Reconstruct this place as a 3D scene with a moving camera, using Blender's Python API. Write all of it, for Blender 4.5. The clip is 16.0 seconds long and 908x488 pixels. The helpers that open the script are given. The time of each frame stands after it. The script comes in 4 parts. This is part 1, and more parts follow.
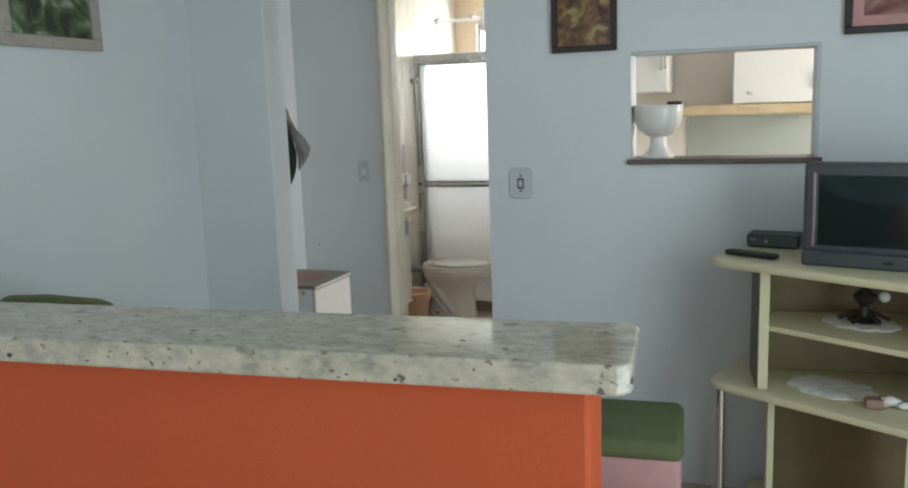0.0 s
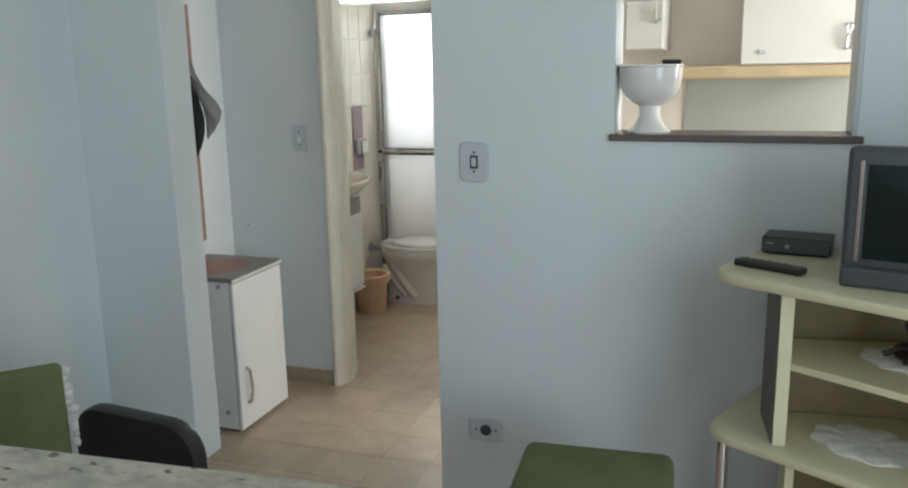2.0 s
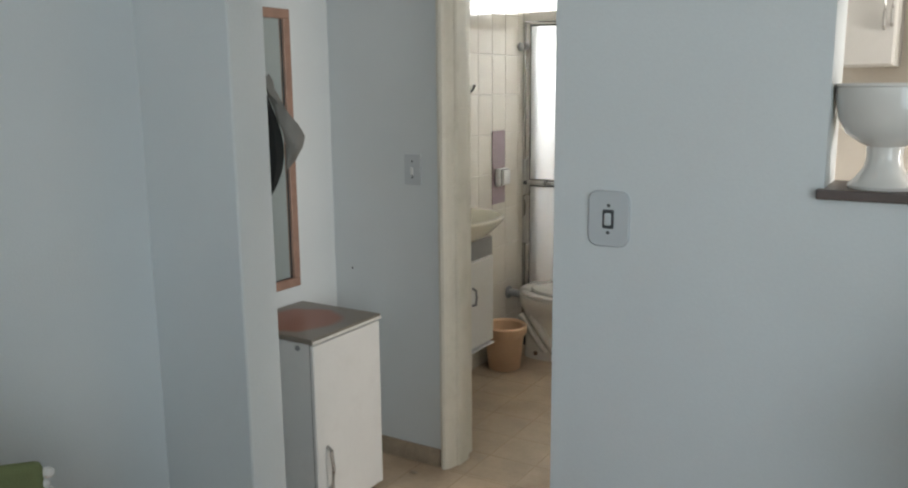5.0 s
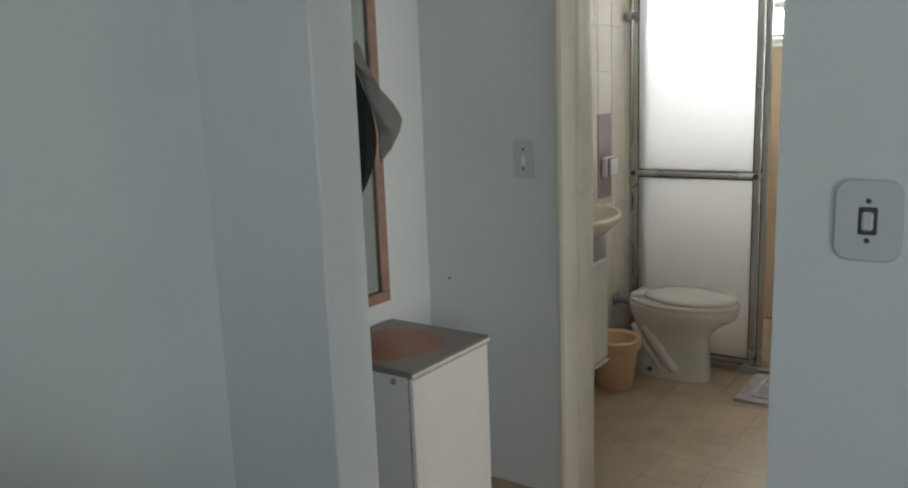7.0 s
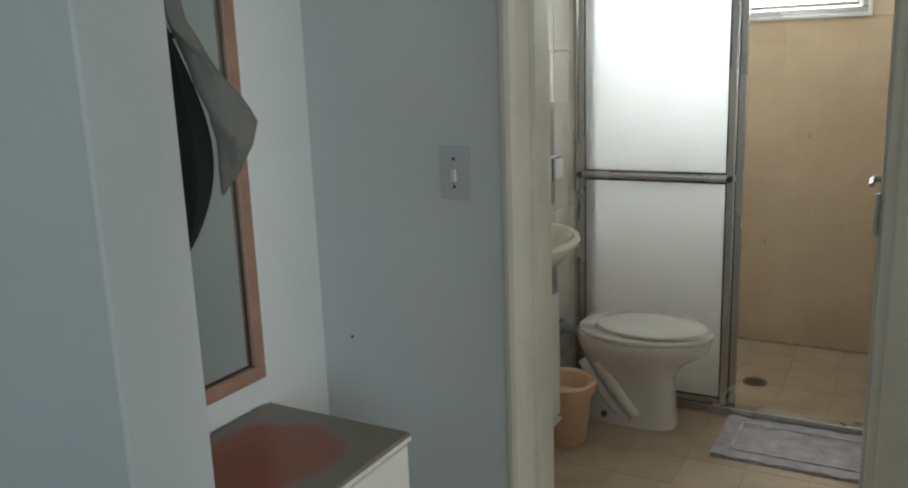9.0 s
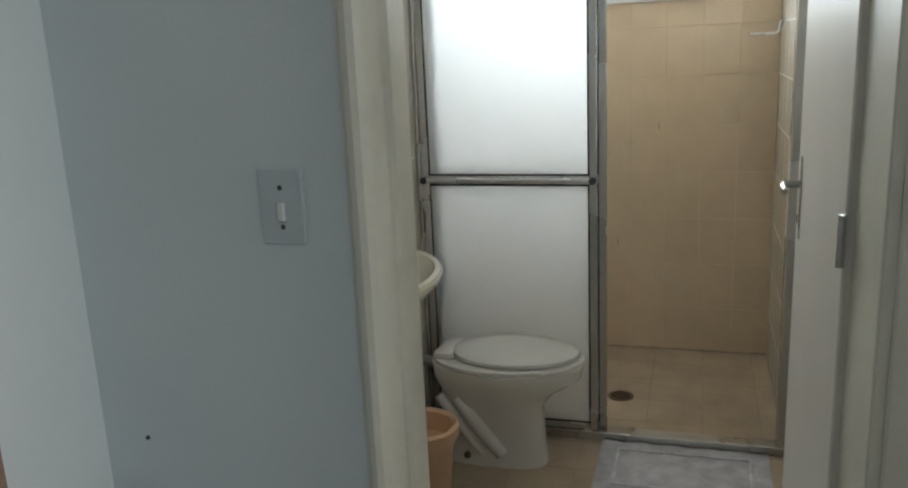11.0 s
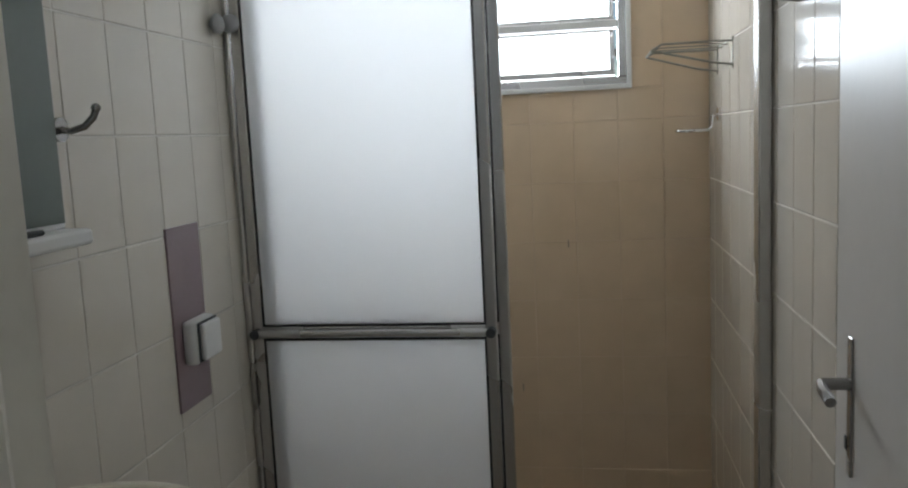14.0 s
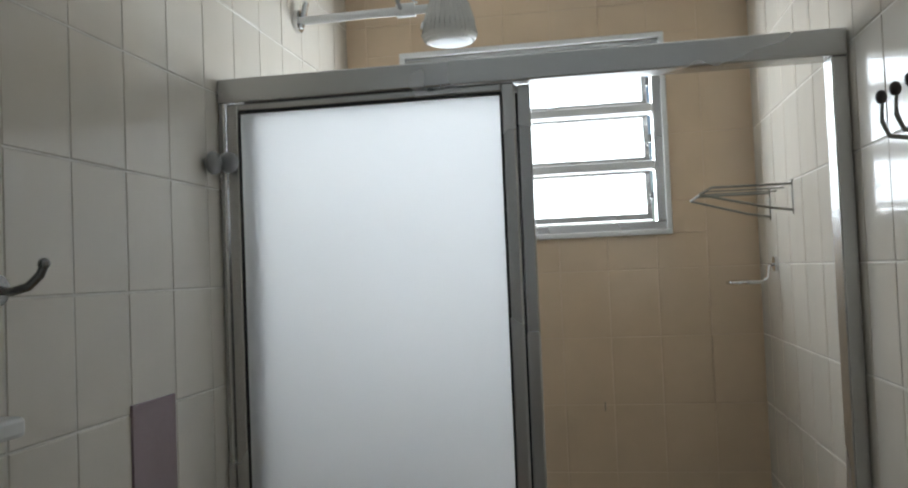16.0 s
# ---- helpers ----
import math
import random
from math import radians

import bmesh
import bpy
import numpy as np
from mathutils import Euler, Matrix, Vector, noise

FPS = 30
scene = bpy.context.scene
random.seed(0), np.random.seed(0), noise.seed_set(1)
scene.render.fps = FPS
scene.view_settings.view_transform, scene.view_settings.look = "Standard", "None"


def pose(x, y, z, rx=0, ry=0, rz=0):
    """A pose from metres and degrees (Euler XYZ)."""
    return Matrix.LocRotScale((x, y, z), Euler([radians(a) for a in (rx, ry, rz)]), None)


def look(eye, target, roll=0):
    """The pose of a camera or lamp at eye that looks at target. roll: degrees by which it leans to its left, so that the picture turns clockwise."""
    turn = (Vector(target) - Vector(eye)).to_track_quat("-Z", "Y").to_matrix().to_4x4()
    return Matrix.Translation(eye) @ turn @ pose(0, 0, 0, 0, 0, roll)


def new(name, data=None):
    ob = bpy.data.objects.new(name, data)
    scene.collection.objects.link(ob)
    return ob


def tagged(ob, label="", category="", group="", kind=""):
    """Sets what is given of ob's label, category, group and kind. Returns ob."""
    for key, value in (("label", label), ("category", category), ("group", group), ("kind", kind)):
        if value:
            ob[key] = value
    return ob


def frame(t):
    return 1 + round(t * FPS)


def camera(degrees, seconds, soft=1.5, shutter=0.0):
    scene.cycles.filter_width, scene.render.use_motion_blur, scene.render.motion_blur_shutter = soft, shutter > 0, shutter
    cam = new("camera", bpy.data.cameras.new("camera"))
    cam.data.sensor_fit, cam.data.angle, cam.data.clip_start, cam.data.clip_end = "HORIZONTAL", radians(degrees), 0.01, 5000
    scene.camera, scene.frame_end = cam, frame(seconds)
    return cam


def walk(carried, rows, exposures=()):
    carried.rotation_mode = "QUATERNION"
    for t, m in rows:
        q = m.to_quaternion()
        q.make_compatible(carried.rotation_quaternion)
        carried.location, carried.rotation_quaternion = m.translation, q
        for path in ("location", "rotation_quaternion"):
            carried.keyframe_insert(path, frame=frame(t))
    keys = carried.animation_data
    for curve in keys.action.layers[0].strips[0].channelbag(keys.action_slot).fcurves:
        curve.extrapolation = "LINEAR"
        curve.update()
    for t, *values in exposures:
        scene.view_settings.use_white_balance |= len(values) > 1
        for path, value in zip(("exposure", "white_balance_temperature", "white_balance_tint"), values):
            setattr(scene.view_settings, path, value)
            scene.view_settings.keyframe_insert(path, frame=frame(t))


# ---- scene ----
cam = camera(57.3, 16.0, soft=2.1)
PATH = [
    (0, (0.414, -0.465, 1.494), (-0.253, 1.392, 1.168), -2.0),
    (0.5, (0.356, -0.300, 1.499), (-0.251, 1.569, 1.126), -2.2),
    (1, (0.388, -0.120, 1.491), (-0.249, 1.736, 1.105), -1.9),
    (1.5, (0.411, 0.090, 1.486), (-0.227, 1.940, 1.076), -1.5),
    (2, (0.343, 0.258, 1.484), (-0.298, 2.105, 1.061), -1.1),
    (2.5, (0.299, 0.376, 1.482), (-0.33, 2.224, 1.048), -1.0),
    (3, (0.325, 0.535, 1.475), (-0.386, 2.352, 1.038), -0.4),
    (3.5, (0.374, 0.679, 1.484), (-0.416, 2.472, 1.082), 0.5),
    (4, (0.351, 0.785, 1.489), (-0.472, 2.576, 1.15), -0.2),
    (4.5, (0.291, 0.903, 1.48), (-0.564, 2.681, 1.149), 0.1),
    (5, (0.201, 1.007, 1.472), (-0.817, 2.689, 1.101), -0.5),
    (7.3, (-0.349, 1.548, 1.396), (-1.486, 3.147, 1.011), -2.2),
    (7.4, (-0.376, 1.597, 1.39), (-1.486, 3.214, 1.0), -2.8),
    (7.5, (-0.364, 1.591, 1.385), (-1.471, 3.21, 0.996), -2.7),
    (8, (-0.465, 1.746, 1.407), (-1.556, 3.37, 0.992), -1.8),
    (8.4, (-0.556, 1.89, 1.389), (-1.63, 3.53, 0.992), -2.1),
    (8.5, (-0.552, 1.897, 1.407), (-1.628, 3.531, 0.994), -1.8),
    (9, (-0.679, 2.047, 1.4), (-1.639, 3.749, 0.974), -2.1),
    (9.5, (-0.819, 2.185, 1.405), (-1.497, 4.015, 0.97), -2.6),
    (9.6, (-0.847, 2.218, 1.411), (-1.492, 4.058, 0.966), -2.6),
    (9.7, (-0.835, 2.201, 1.404), (-1.469, 4.045, 0.958), -2.6),
    (11.8, (-1.083, 2.808, 1.397), (-1.484, 4.708, 0.917), -2.3),
    (12, (-1.114, 2.882, 1.4), (-1.411, 4.804, 0.932), -2.7),
    (12.5, (-1.122, 2.991, 1.393), (-1.31, 4.922, 0.907), -2.9),
    (13, (-1.09, 3.126, 1.398), (-1.327, 5.06, 0.947), -3.0),
    (13.4, (-1.078, 3.204, 1.398), (-1.359, 5.156, 1.065), -2.9),
    (13.5, (-1.048, 3.23, 1.404), (-1.347, 5.179, 1.072), -2.7),
    (14, (-1.049, 3.308, 1.402), (-1.369, 5.265, 1.146), -2.7),
    (14.5, (-1.078, 3.405, 1.407), (-1.418, 5.367, 1.224), -2.7),
    (15, (-1.118, 3.493, 1.419), (-1.418, 5.469, 1.348), -3.3),
    (15.5, (-1.13, 3.536, 1.428), (-1.421, 5.515, 1.444), -2.6),
    (16, (-1.122, 3.59, 1.441), (-1.46, 5.56, 1.512), -2.3),
]
EXPOSURES = [(0, 0.37, 7250, 6), (1.5, 0.46, 7200, 6), (3, 0.48, 7200, 8), (5, 0.33, 7500, 9), (7.5, -0.10, 7500, 7), (9.5, -0.08, 7150, 3), (12, -0.38, 6900, 4), (13, -0.68, 6700, 8), (14, -0.92, 6750, 8), (15, -1.04, 6800, 8), (16, -1.18, 6800, 7)]
walk(cam, [(t, look(eye, target, roll)) for t, eye, target, roll in PATH], EXPOSURES)

# ---- light and exposure ----
world = bpy.data.worlds.new("sky")
scene.world = world
world.use_nodes = True
wn = world.node_tree.nodes
wl = world.node_tree.links
sky = wn.new("ShaderNodeTexSky")
sky.sky_type = "NISHITA"
sky.sun_disc = False
sky.sun_elevation = radians(48)
sky.sun_rotation = radians(200)
wl.new(sky.outputs[0], wn["Background"].inputs[0])
wn["Background"].inputs[1].default_value = 0.12


def lamp(name, kind, m, energy, color, size=None, size_y=None, angle=None):
    data = bpy.data.lights.new(name, kind)
    data.energy, data.color = energy, color
    if kind == "AREA":
        data.shape, data.size, data.size_y = "RECTANGLE", size, size_y
    if angle:
        data.angle = angle
    ob = new(name, data)
    ob.matrix_world = m
    return ob


lamp("sun", "SUN", look((0, 0, 6), (1.0, -2.2, 3.0)), 1.2, (1.0, 0.95, 0.88), angle=radians(10))
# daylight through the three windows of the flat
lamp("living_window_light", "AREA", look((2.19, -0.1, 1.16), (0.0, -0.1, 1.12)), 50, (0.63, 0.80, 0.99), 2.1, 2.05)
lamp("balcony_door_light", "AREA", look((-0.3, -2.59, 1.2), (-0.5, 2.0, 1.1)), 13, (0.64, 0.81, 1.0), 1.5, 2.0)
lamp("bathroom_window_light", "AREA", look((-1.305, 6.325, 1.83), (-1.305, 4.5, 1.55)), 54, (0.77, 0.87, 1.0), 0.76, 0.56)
# unseen kitchen window, placed so its light also passes the added hall opening
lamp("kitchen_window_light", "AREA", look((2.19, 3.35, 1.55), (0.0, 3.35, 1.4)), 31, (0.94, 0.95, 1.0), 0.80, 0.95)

# ---- materials ----
def nodes_of(name):
    m = bpy.data.materials.new(name)
    m.use_nodes = True
    t = m.node_tree
    return m, t.nodes, t.links, t.nodes["Principled BSDF"]


def surface(name, color, rough=0.5, metal=0.0, vary=0.08, scale=6.0, fine=80.0, bump=0.05, random_tone=0.0,
            dirt=None, dirt_amount=0.0, dirt_scale=2.0, coat=0.0, spec=0.5):
    """A painted, glazed or moulded surface: two scales of tone, fine relief and, where given, stains of another colour."""
    m, n, l, b = nodes_of(name)
    co = n.new("ShaderNodeTexCoord")
    big = n.new("ShaderNodeTexNoise")
    big.inputs["Scale"].default_value, big.inputs["Detail"].default_value = scale, 4
    small = n.new("ShaderNodeTexNoise")
    small.inputs["Scale"].default_value, small.inputs["Detail"].default_value = fine, 3
    geo = n.new("ShaderNodeNewGeometry")
    for tex in (big, small):
        l.new(geo.outputs["Position"], tex.inputs["Vector"])
    add = n.new("ShaderNodeMath")
    add.operation = "MULTIPLY_ADD"
    l.new(small.outputs["Fac"], add.inputs[0])
    add.inputs[1].default_value = 0.35
    l.new(big.outputs["Fac"], add.inputs[2])
    ramp = n.new("ShaderNodeValToRGB")
    lo = [max(0.0, c * (1 - vary)) for c in color]
    hi = [min(1.0, c * (1 + vary)) for c in color]
    ramp.color_ramp.elements[0].position, ramp.color_ramp.elements[0].color = 0.45, (*lo, 1)
    ramp.color_ramp.elements[1].position, ramp.color_ramp.elements[1].color = 0.9, (*hi, 1)
    l.new(add.outputs[0], ramp.inputs[0])
    out = ramp.outputs[0]
    if random_tone:
        info = n.new("ShaderNodeObjectInfo")
        hsv = n.new("ShaderNodeHueSaturation")
        rng = n.new("ShaderNodeMapRange")
        rng.inputs["To Min"].default_value, rng.inputs["To Max"].default_value = 1 - random_tone, 1 + random_tone
        l.new(info.outputs["Random"], rng.inputs["Value"])
        l.new(rng.outputs[0], hsv.inputs["Value"])
        l.new(out, hsv.inputs["Color"])
        out = hsv.outputs[0]
    if dirt:
        spots = n.new("ShaderNodeTexNoise")
        spots.inputs["Scale"].default_value, spots.inputs["Detail"].default_value, spots.inputs["Roughness"].default_value = dirt_scale, 8, 0.7
        l.new(geo.outputs["Position"], spots.inputs["Vector"])
        cut = n.new("ShaderNodeMapRange")
        cut.inputs["From Min"].default_value, cut.inputs["From Max"].default_value = 0.52, 0.72
        cut.inputs["To Max"].default_value = dirt_amount
        l.new(spots.outputs["Fac"], cut.inputs["Value"])
        mix = n.new("ShaderNodeMix")
        mix.data_type = "RGBA"
        l.new(cut.outputs[0], mix.inputs["Factor"])
        l.new(out, mix.inputs["A"])
        mix.inputs["B"].default_value = (*dirt, 1)
        out = mix.outputs["Result"]
    l.new(out, b.inputs["Base Color"])
    b.inputs["Metallic"].default_value = metal
    rr = n.new("ShaderNodeMapRange")
    rr.inputs["To Min"].default_value, rr.inputs["To Max"].default_value = max(0.02, rough - 0.06), min(1, rough + 0.06)
    l.new(big.outputs["Fac"], rr.inputs["Value"])
    l.new(rr.outputs[0], b.inputs["Roughness"])
    b.inputs["Specular IOR Level"].default_value = spec
    b.inputs["Coat Weight"].default_value = coat
    if bump:
        bp = n.new("ShaderNodeBump")
        bp.inputs["Strength"].default_value, bp.inputs["Distance"].default_value = bump, 0.004
        l.new(small.outputs["Fac"], bp.inputs["Height"])
        l.new(bp.outputs[0], b.inputs["Normal"])
    return m


M_WALL = surface("wall_paint", (0.70, 0.73, 0.74), 0.75, vary=0.03, scale=1.6, fine=140, bump=0.12, dirt=(0.55, 0.55, 0.53), dirt_amount=0.10, dirt_scale=1.3)
M_CEIL = surface("ceiling_paint", (0.80, 0.80, 0.78), 0.85, vary=0.02, fine=120, bump=0.1)
M_KITCHEN_WALL = surface("kitchen_paint", (0.83, 0.775, 0.71), 0.7, vary=0.03, bump=0.08)
M_TILE = surface("white_glazed_tile", (0.67, 0.62, 0.545), 0.10, vary=0.03, scale=3, fine=12, bump=0.10, random_tone=0.02)
# north wall copy of the tile, warm bounced light put in as beige
M_TILE_BOUNCE = surface("tile_with_warm_bounce", (0.69, 0.53, 0.37), 0.13, vary=0.05, scale=3, fine=12, bump=0.10, random_tone=0.015)
M_GROUT = surface("grout", (0.66, 0.63, 0.58), 0.9, vary=0.15, fine=200, bump=0.3)
# grout of that wall, with the same warm bounce in its colour
M_GROUT_BOUNCE = surface("grout_with_warm_bounce", (0.68, 0.53, 0.38), 0.9, vary=0.05, fine=200, bump=0.3)
M_FLOOR = surface("beige_floor_tile", (0.47, 0.365, 0.265), 0.33, vary=0.14, scale=7, fine=45, bump=0.05, random_tone=0.05, dirt=(0.36, 0.25, 0.16), dirt_amount=0.65, dirt_scale=3.6)
M_FLOOR_GROUT = surface("floor_grout", (0.44, 0.34, 0.245), 0.9, vary=0.2, fine=150, bump=0.3)
M_TRIM = surface("door_frame_paint", (0.72, 0.69, 0.61), 0.4, vary=0.05, scale=5, fine=60, bump=0.06, dirt=(0.50, 0.47, 0.38), dirt_amount=0.3, dirt_scale=9)
M_DOOR = surface("door_paint", (0.74, 0.70, 0.66), 0.38, vary=0.03, fine=60, bump=0.04)
M_BASE = surface("brown_skirting_tile", (0.36, 0.29, 0.22), 0.5, vary=0.2, scale=12, fine=70, bump=0.08)
M_ORANGE = surface("orange_wall_paint", (0.51, 0.075, 0.016), 0.6, vary=0.06, scale=2.5, fine=160, bump=0.12)
M_ALU = surface("aluminium", (0.56, 0.55, 0.54), 0.27, metal=0.9, vary=0.05, scale=1.5, fine=200, bump=0.0)
M_DULL = surface("dull_chrome", (0.30, 0.29, 0.28), 0.25, metal=0.9, vary=0.1, bump=0)
M_CHROME = surface("chrome", (0.72, 0.72, 0.72), 0.12, metal=1.0, vary=0.04, bump=0)
M_SEAL = surface("black_rubber_seal", (0.015, 0.015, 0.015), 0.6, vary=0.2, bump=0.05)
M_CERAMIC = surface("white_ceramic", (0.80, 0.77, 0.73), 0.10, vary=0.015, bump=0, coat=0.3)
M_SHOWER_HEAD = surface("pale_clear_plastic", (0.55, 0.54, 0.51), 0.22, vary=0.06, scale=20, bump=0.02)
# bathroom mirror: what it reflects is put into a dull grey-green base colour
M_MIRROR_TONE = surface("mirror_reflection_tone", (0.12, 0.15, 0.135), 0.32, vary=0.05, scale=2, bump=0, spec=0.5)
M_CREAM_CERAMIC = surface("cream_ceramic", (0.80, 0.74, 0.62), 0.12, vary=0.02, bump=0)
M_WHITE_PLASTIC = surface("white_plastic", (0.76, 0.76, 0.75), 0.35, vary=0.02, fine=200, bump=0.02)
M_PLATE = surface("switch_plastic", (0.56, 0.59, 0.61), 0.4, vary=0.02, bump=0.02)
M_GREY_PLASTIC = surface("grey_plastic", (0.30, 0.30, 0.30), 0.4, vary=0.05, bump=0.02)
M_DARK_PLASTIC = surface("charcoal_plastic", (0.060, 0.068, 0.074), 0.42, vary=0.1, fine=300, bump=0.05)
M_BLACK_PLASTIC = surface("black_plastic", (0.012, 0.012, 0.013), 0.35, vary=0.1, fine=300, bump=0.04)
M_LAMINATE_WHITE = surface("white_laminate", (0.72, 0.71, 0.69), 0.4, vary=0.02, scale=4, fine=50, bump=0.02, dirt=(0.45, 0.42, 0.38), dirt_amount=0.15, dirt_scale=6)
M_CREAM = surface("cream_laminate", (0.66, 0.60, 0.40), 0.38, vary=0.05, scale=5, fine=50, bump=0.02)
M_DARK_STRIP_SHADE = surface("dark_strip_and_shade", (0.10, 0.085, 0.07), 0.5, vary=0.2, bump=0.03)
M_GREEN_CLOTH = surface("green_cloth", (0.15, 0.17, 0.075), 0.95, vary=0.16, scale=9, fine=260, bump=0.5)
M_PINK_CLOTH = surface("pink_cloth", (0.62, 0.33, 0.32), 0.95, vary=0.1, scale=9, fine=260, bump=0.4)
M_LACE = surface("white_crochet", (0.72, 0.70, 0.66), 0.95, vary=0.15, scale=40, fine=220, bump=0.8)
M_BLACK_LEATHER = surface("black_leather", (0.018, 0.017, 0.016), 0.45, vary=0.2, scale=15, fine=120, bump=0.2)
M_CAP = surface("grey_cotton", (0.23, 0.22, 0.205), 0.95, vary=0.1, scale=12, fine=260, bump=0.4)
M_CAP_DARK = surface("black_cotton", (0.02, 0.021, 0.02), 0.95, vary=0.2, fine=260, bump=0.3)
M_PURPLE = surface("mauve_cover", (0.27, 0.19, 0.21), 0.3, vary=0.08, scale=8, fine=80, bump=0.04)
M_PEACH = surface("peach_plastic", (0.72, 0.47, 0.30), 0.4, vary=0.05, bump=0.03)
M_RUG = surface("grey_bath_rug", (0.50, 0.47, 0.49), 1.0, vary=0.25, scale=18, fine=320, bump=1.0, dirt=(0.36, 0.36, 0.41), dirt_amount=0.8, dirt_scale=11)
M_RUG_EDGE = surface("rug_edge", (0.56, 0.54, 0.57), 1.0, vary=0.25, scale=20, fine=320, bump=0.8, dirt=(0.38, 0.37, 0.42), dirt_amount=0.8, dirt_scale=14)
M_RUST = surface("drain_metal", (0.20, 0.14, 0.10), 0.45, metal=0.6, vary=0.3, fine=200, bump=0.2)
M_WIRE = surface("dark_wire", (0.26, 0.25, 0.22), 0.3, metal=0.8, vary=0.2, bump=0)
M_SILL = surface("dark_wood_sill", (0.11, 0.085, 0.08), 0.35, vary=0.2, scale=14, fine=90, bump=0.06)
M_MIRROR_FRAME = surface("brown_wood_frame", (0.34, 0.20, 0.15), 0.45, vary=0.15, scale=20, fine=120, bump=0.08)
M_BLACK_FRAME = surface("black_frame", (0.025, 0.018, 0.016), 0.4, vary=0.2, bump=0.04)
M_TAN_FRAME = surface("silver_tan_frame", (0.42, 0.38, 0.33), 0.4, vary=0.1, scale=30, bump=0.05)
M_YELLOW_WOOD = surface("yellow_wood", (0.54, 0.43, 0.27), 0.3, vary=0.12, scale=10, fine=90, bump=0.04)
M_GREEN_TILE = surface("pale_green_tile", (0.42, 0.46, 0.42), 0.12, vary=0.03, scale=3, bump=0.02)
# stand backs: the shade inside the open shelves is put into this brown
M_BACK_SHADE = surface("brown_shaded_back", (0.20, 0.145, 0.07), 0.55, vary=0.15, scale=8, fine=90, bump=0.04)
M_FIGURE = surface("dark_bronze", (0.05, 0.038, 0.034), 0.45, metal=0.3, vary=0.2, bump=0.05)
M_DARK_GLASS = surface("crt_glass", (0.012, 0.022, 0.021), 0.10, vary=0.05, bump=0, spec=0.3)


def glass_material(name, rough, ior=1.45, tint=(1, 1, 1)):
    m, n, l, b = nodes_of(name)
    b.inputs["Base Color"].default_value = (*tint, 1)
    b.inputs["Transmission Weight"].default_value = 1.0
    b.inputs["Roughness"].default_value, b.inputs["IOR"].default_value = rough, ior
    return m


M_GLASS = glass_material("clear_glass", 0.03)


def frosted_material(name, share, rough):
    """White translucent acrylic: scatters the light that falls on its far side."""
    m, n, l, b = nodes_of(name)
    out = n["Material Output"]
    geo = n.new("ShaderNodeNewGeometry")
    tex = n.new("ShaderNodeTexNoise")
    tex.inputs["Scale"].default_value = 3.0
    l.new(geo.outputs["Position"], tex.inputs["Vector"])
    ramp = n.new("ShaderNodeValToRGB")
    ramp.color_ramp.elements[0].color, ramp.color_ramp.elements[1].color = (0.93, 0.93, 0.93, 1), (0.97, 0.97, 0.97, 1)
    l.new(tex.outputs["Fac"], ramp.inputs[0])
    tr = n.new("ShaderNodeBsdfTranslucent")
    l.new(ramp.outputs[0], tr.inputs["Color"])
    b.inputs["Base Color"].default_value = (0.74, 0.74, 0.76, 1)
    b.inputs["Roughness"].default_value = 0.45
    mix = n.new("ShaderNodeMixShader")
    mix.inputs[0].default_value = 0.92
    rf = n.new("ShaderNodeBsdfRefraction")
    rf.inputs["Roughness"].default_value, rf.inputs["IOR"].default_value = rough, 1.2
    rf.inputs["Color"].default_value = (0.95, 0.96, 0.97, 1)
    both = n.new("ShaderNodeMixShader")
    both.inputs[0].default_value = share
    l.new(tr.outputs[0], both.inputs[1])
    l.new(rf.outputs[0], both.inputs[2])
    l.new(b.outputs[0], mix.inputs[1])
    l.new(both.outputs[0], mix.inputs[2])
    l.new(mix.outputs[0], out.inputs["Surface"])
    return m


M_FROST = frosted_material("frosted_acrylic", 0.34, 0.62)
M_FROST_FIXED = frosted_material("frosted_acrylic_fixed", 0.10, 0.70)


def mirror_material():
    m, n, l, b = nodes_of("mirror_silver")
    b.inputs["Base Color"].default_value = (0.80, 0.83, 0.80, 1)
    b.inputs["Metallic"].default_value, b.inputs["Roughness"].default_value = 1.0, 0.02
    return m


M_MIRROR = mirror_material()


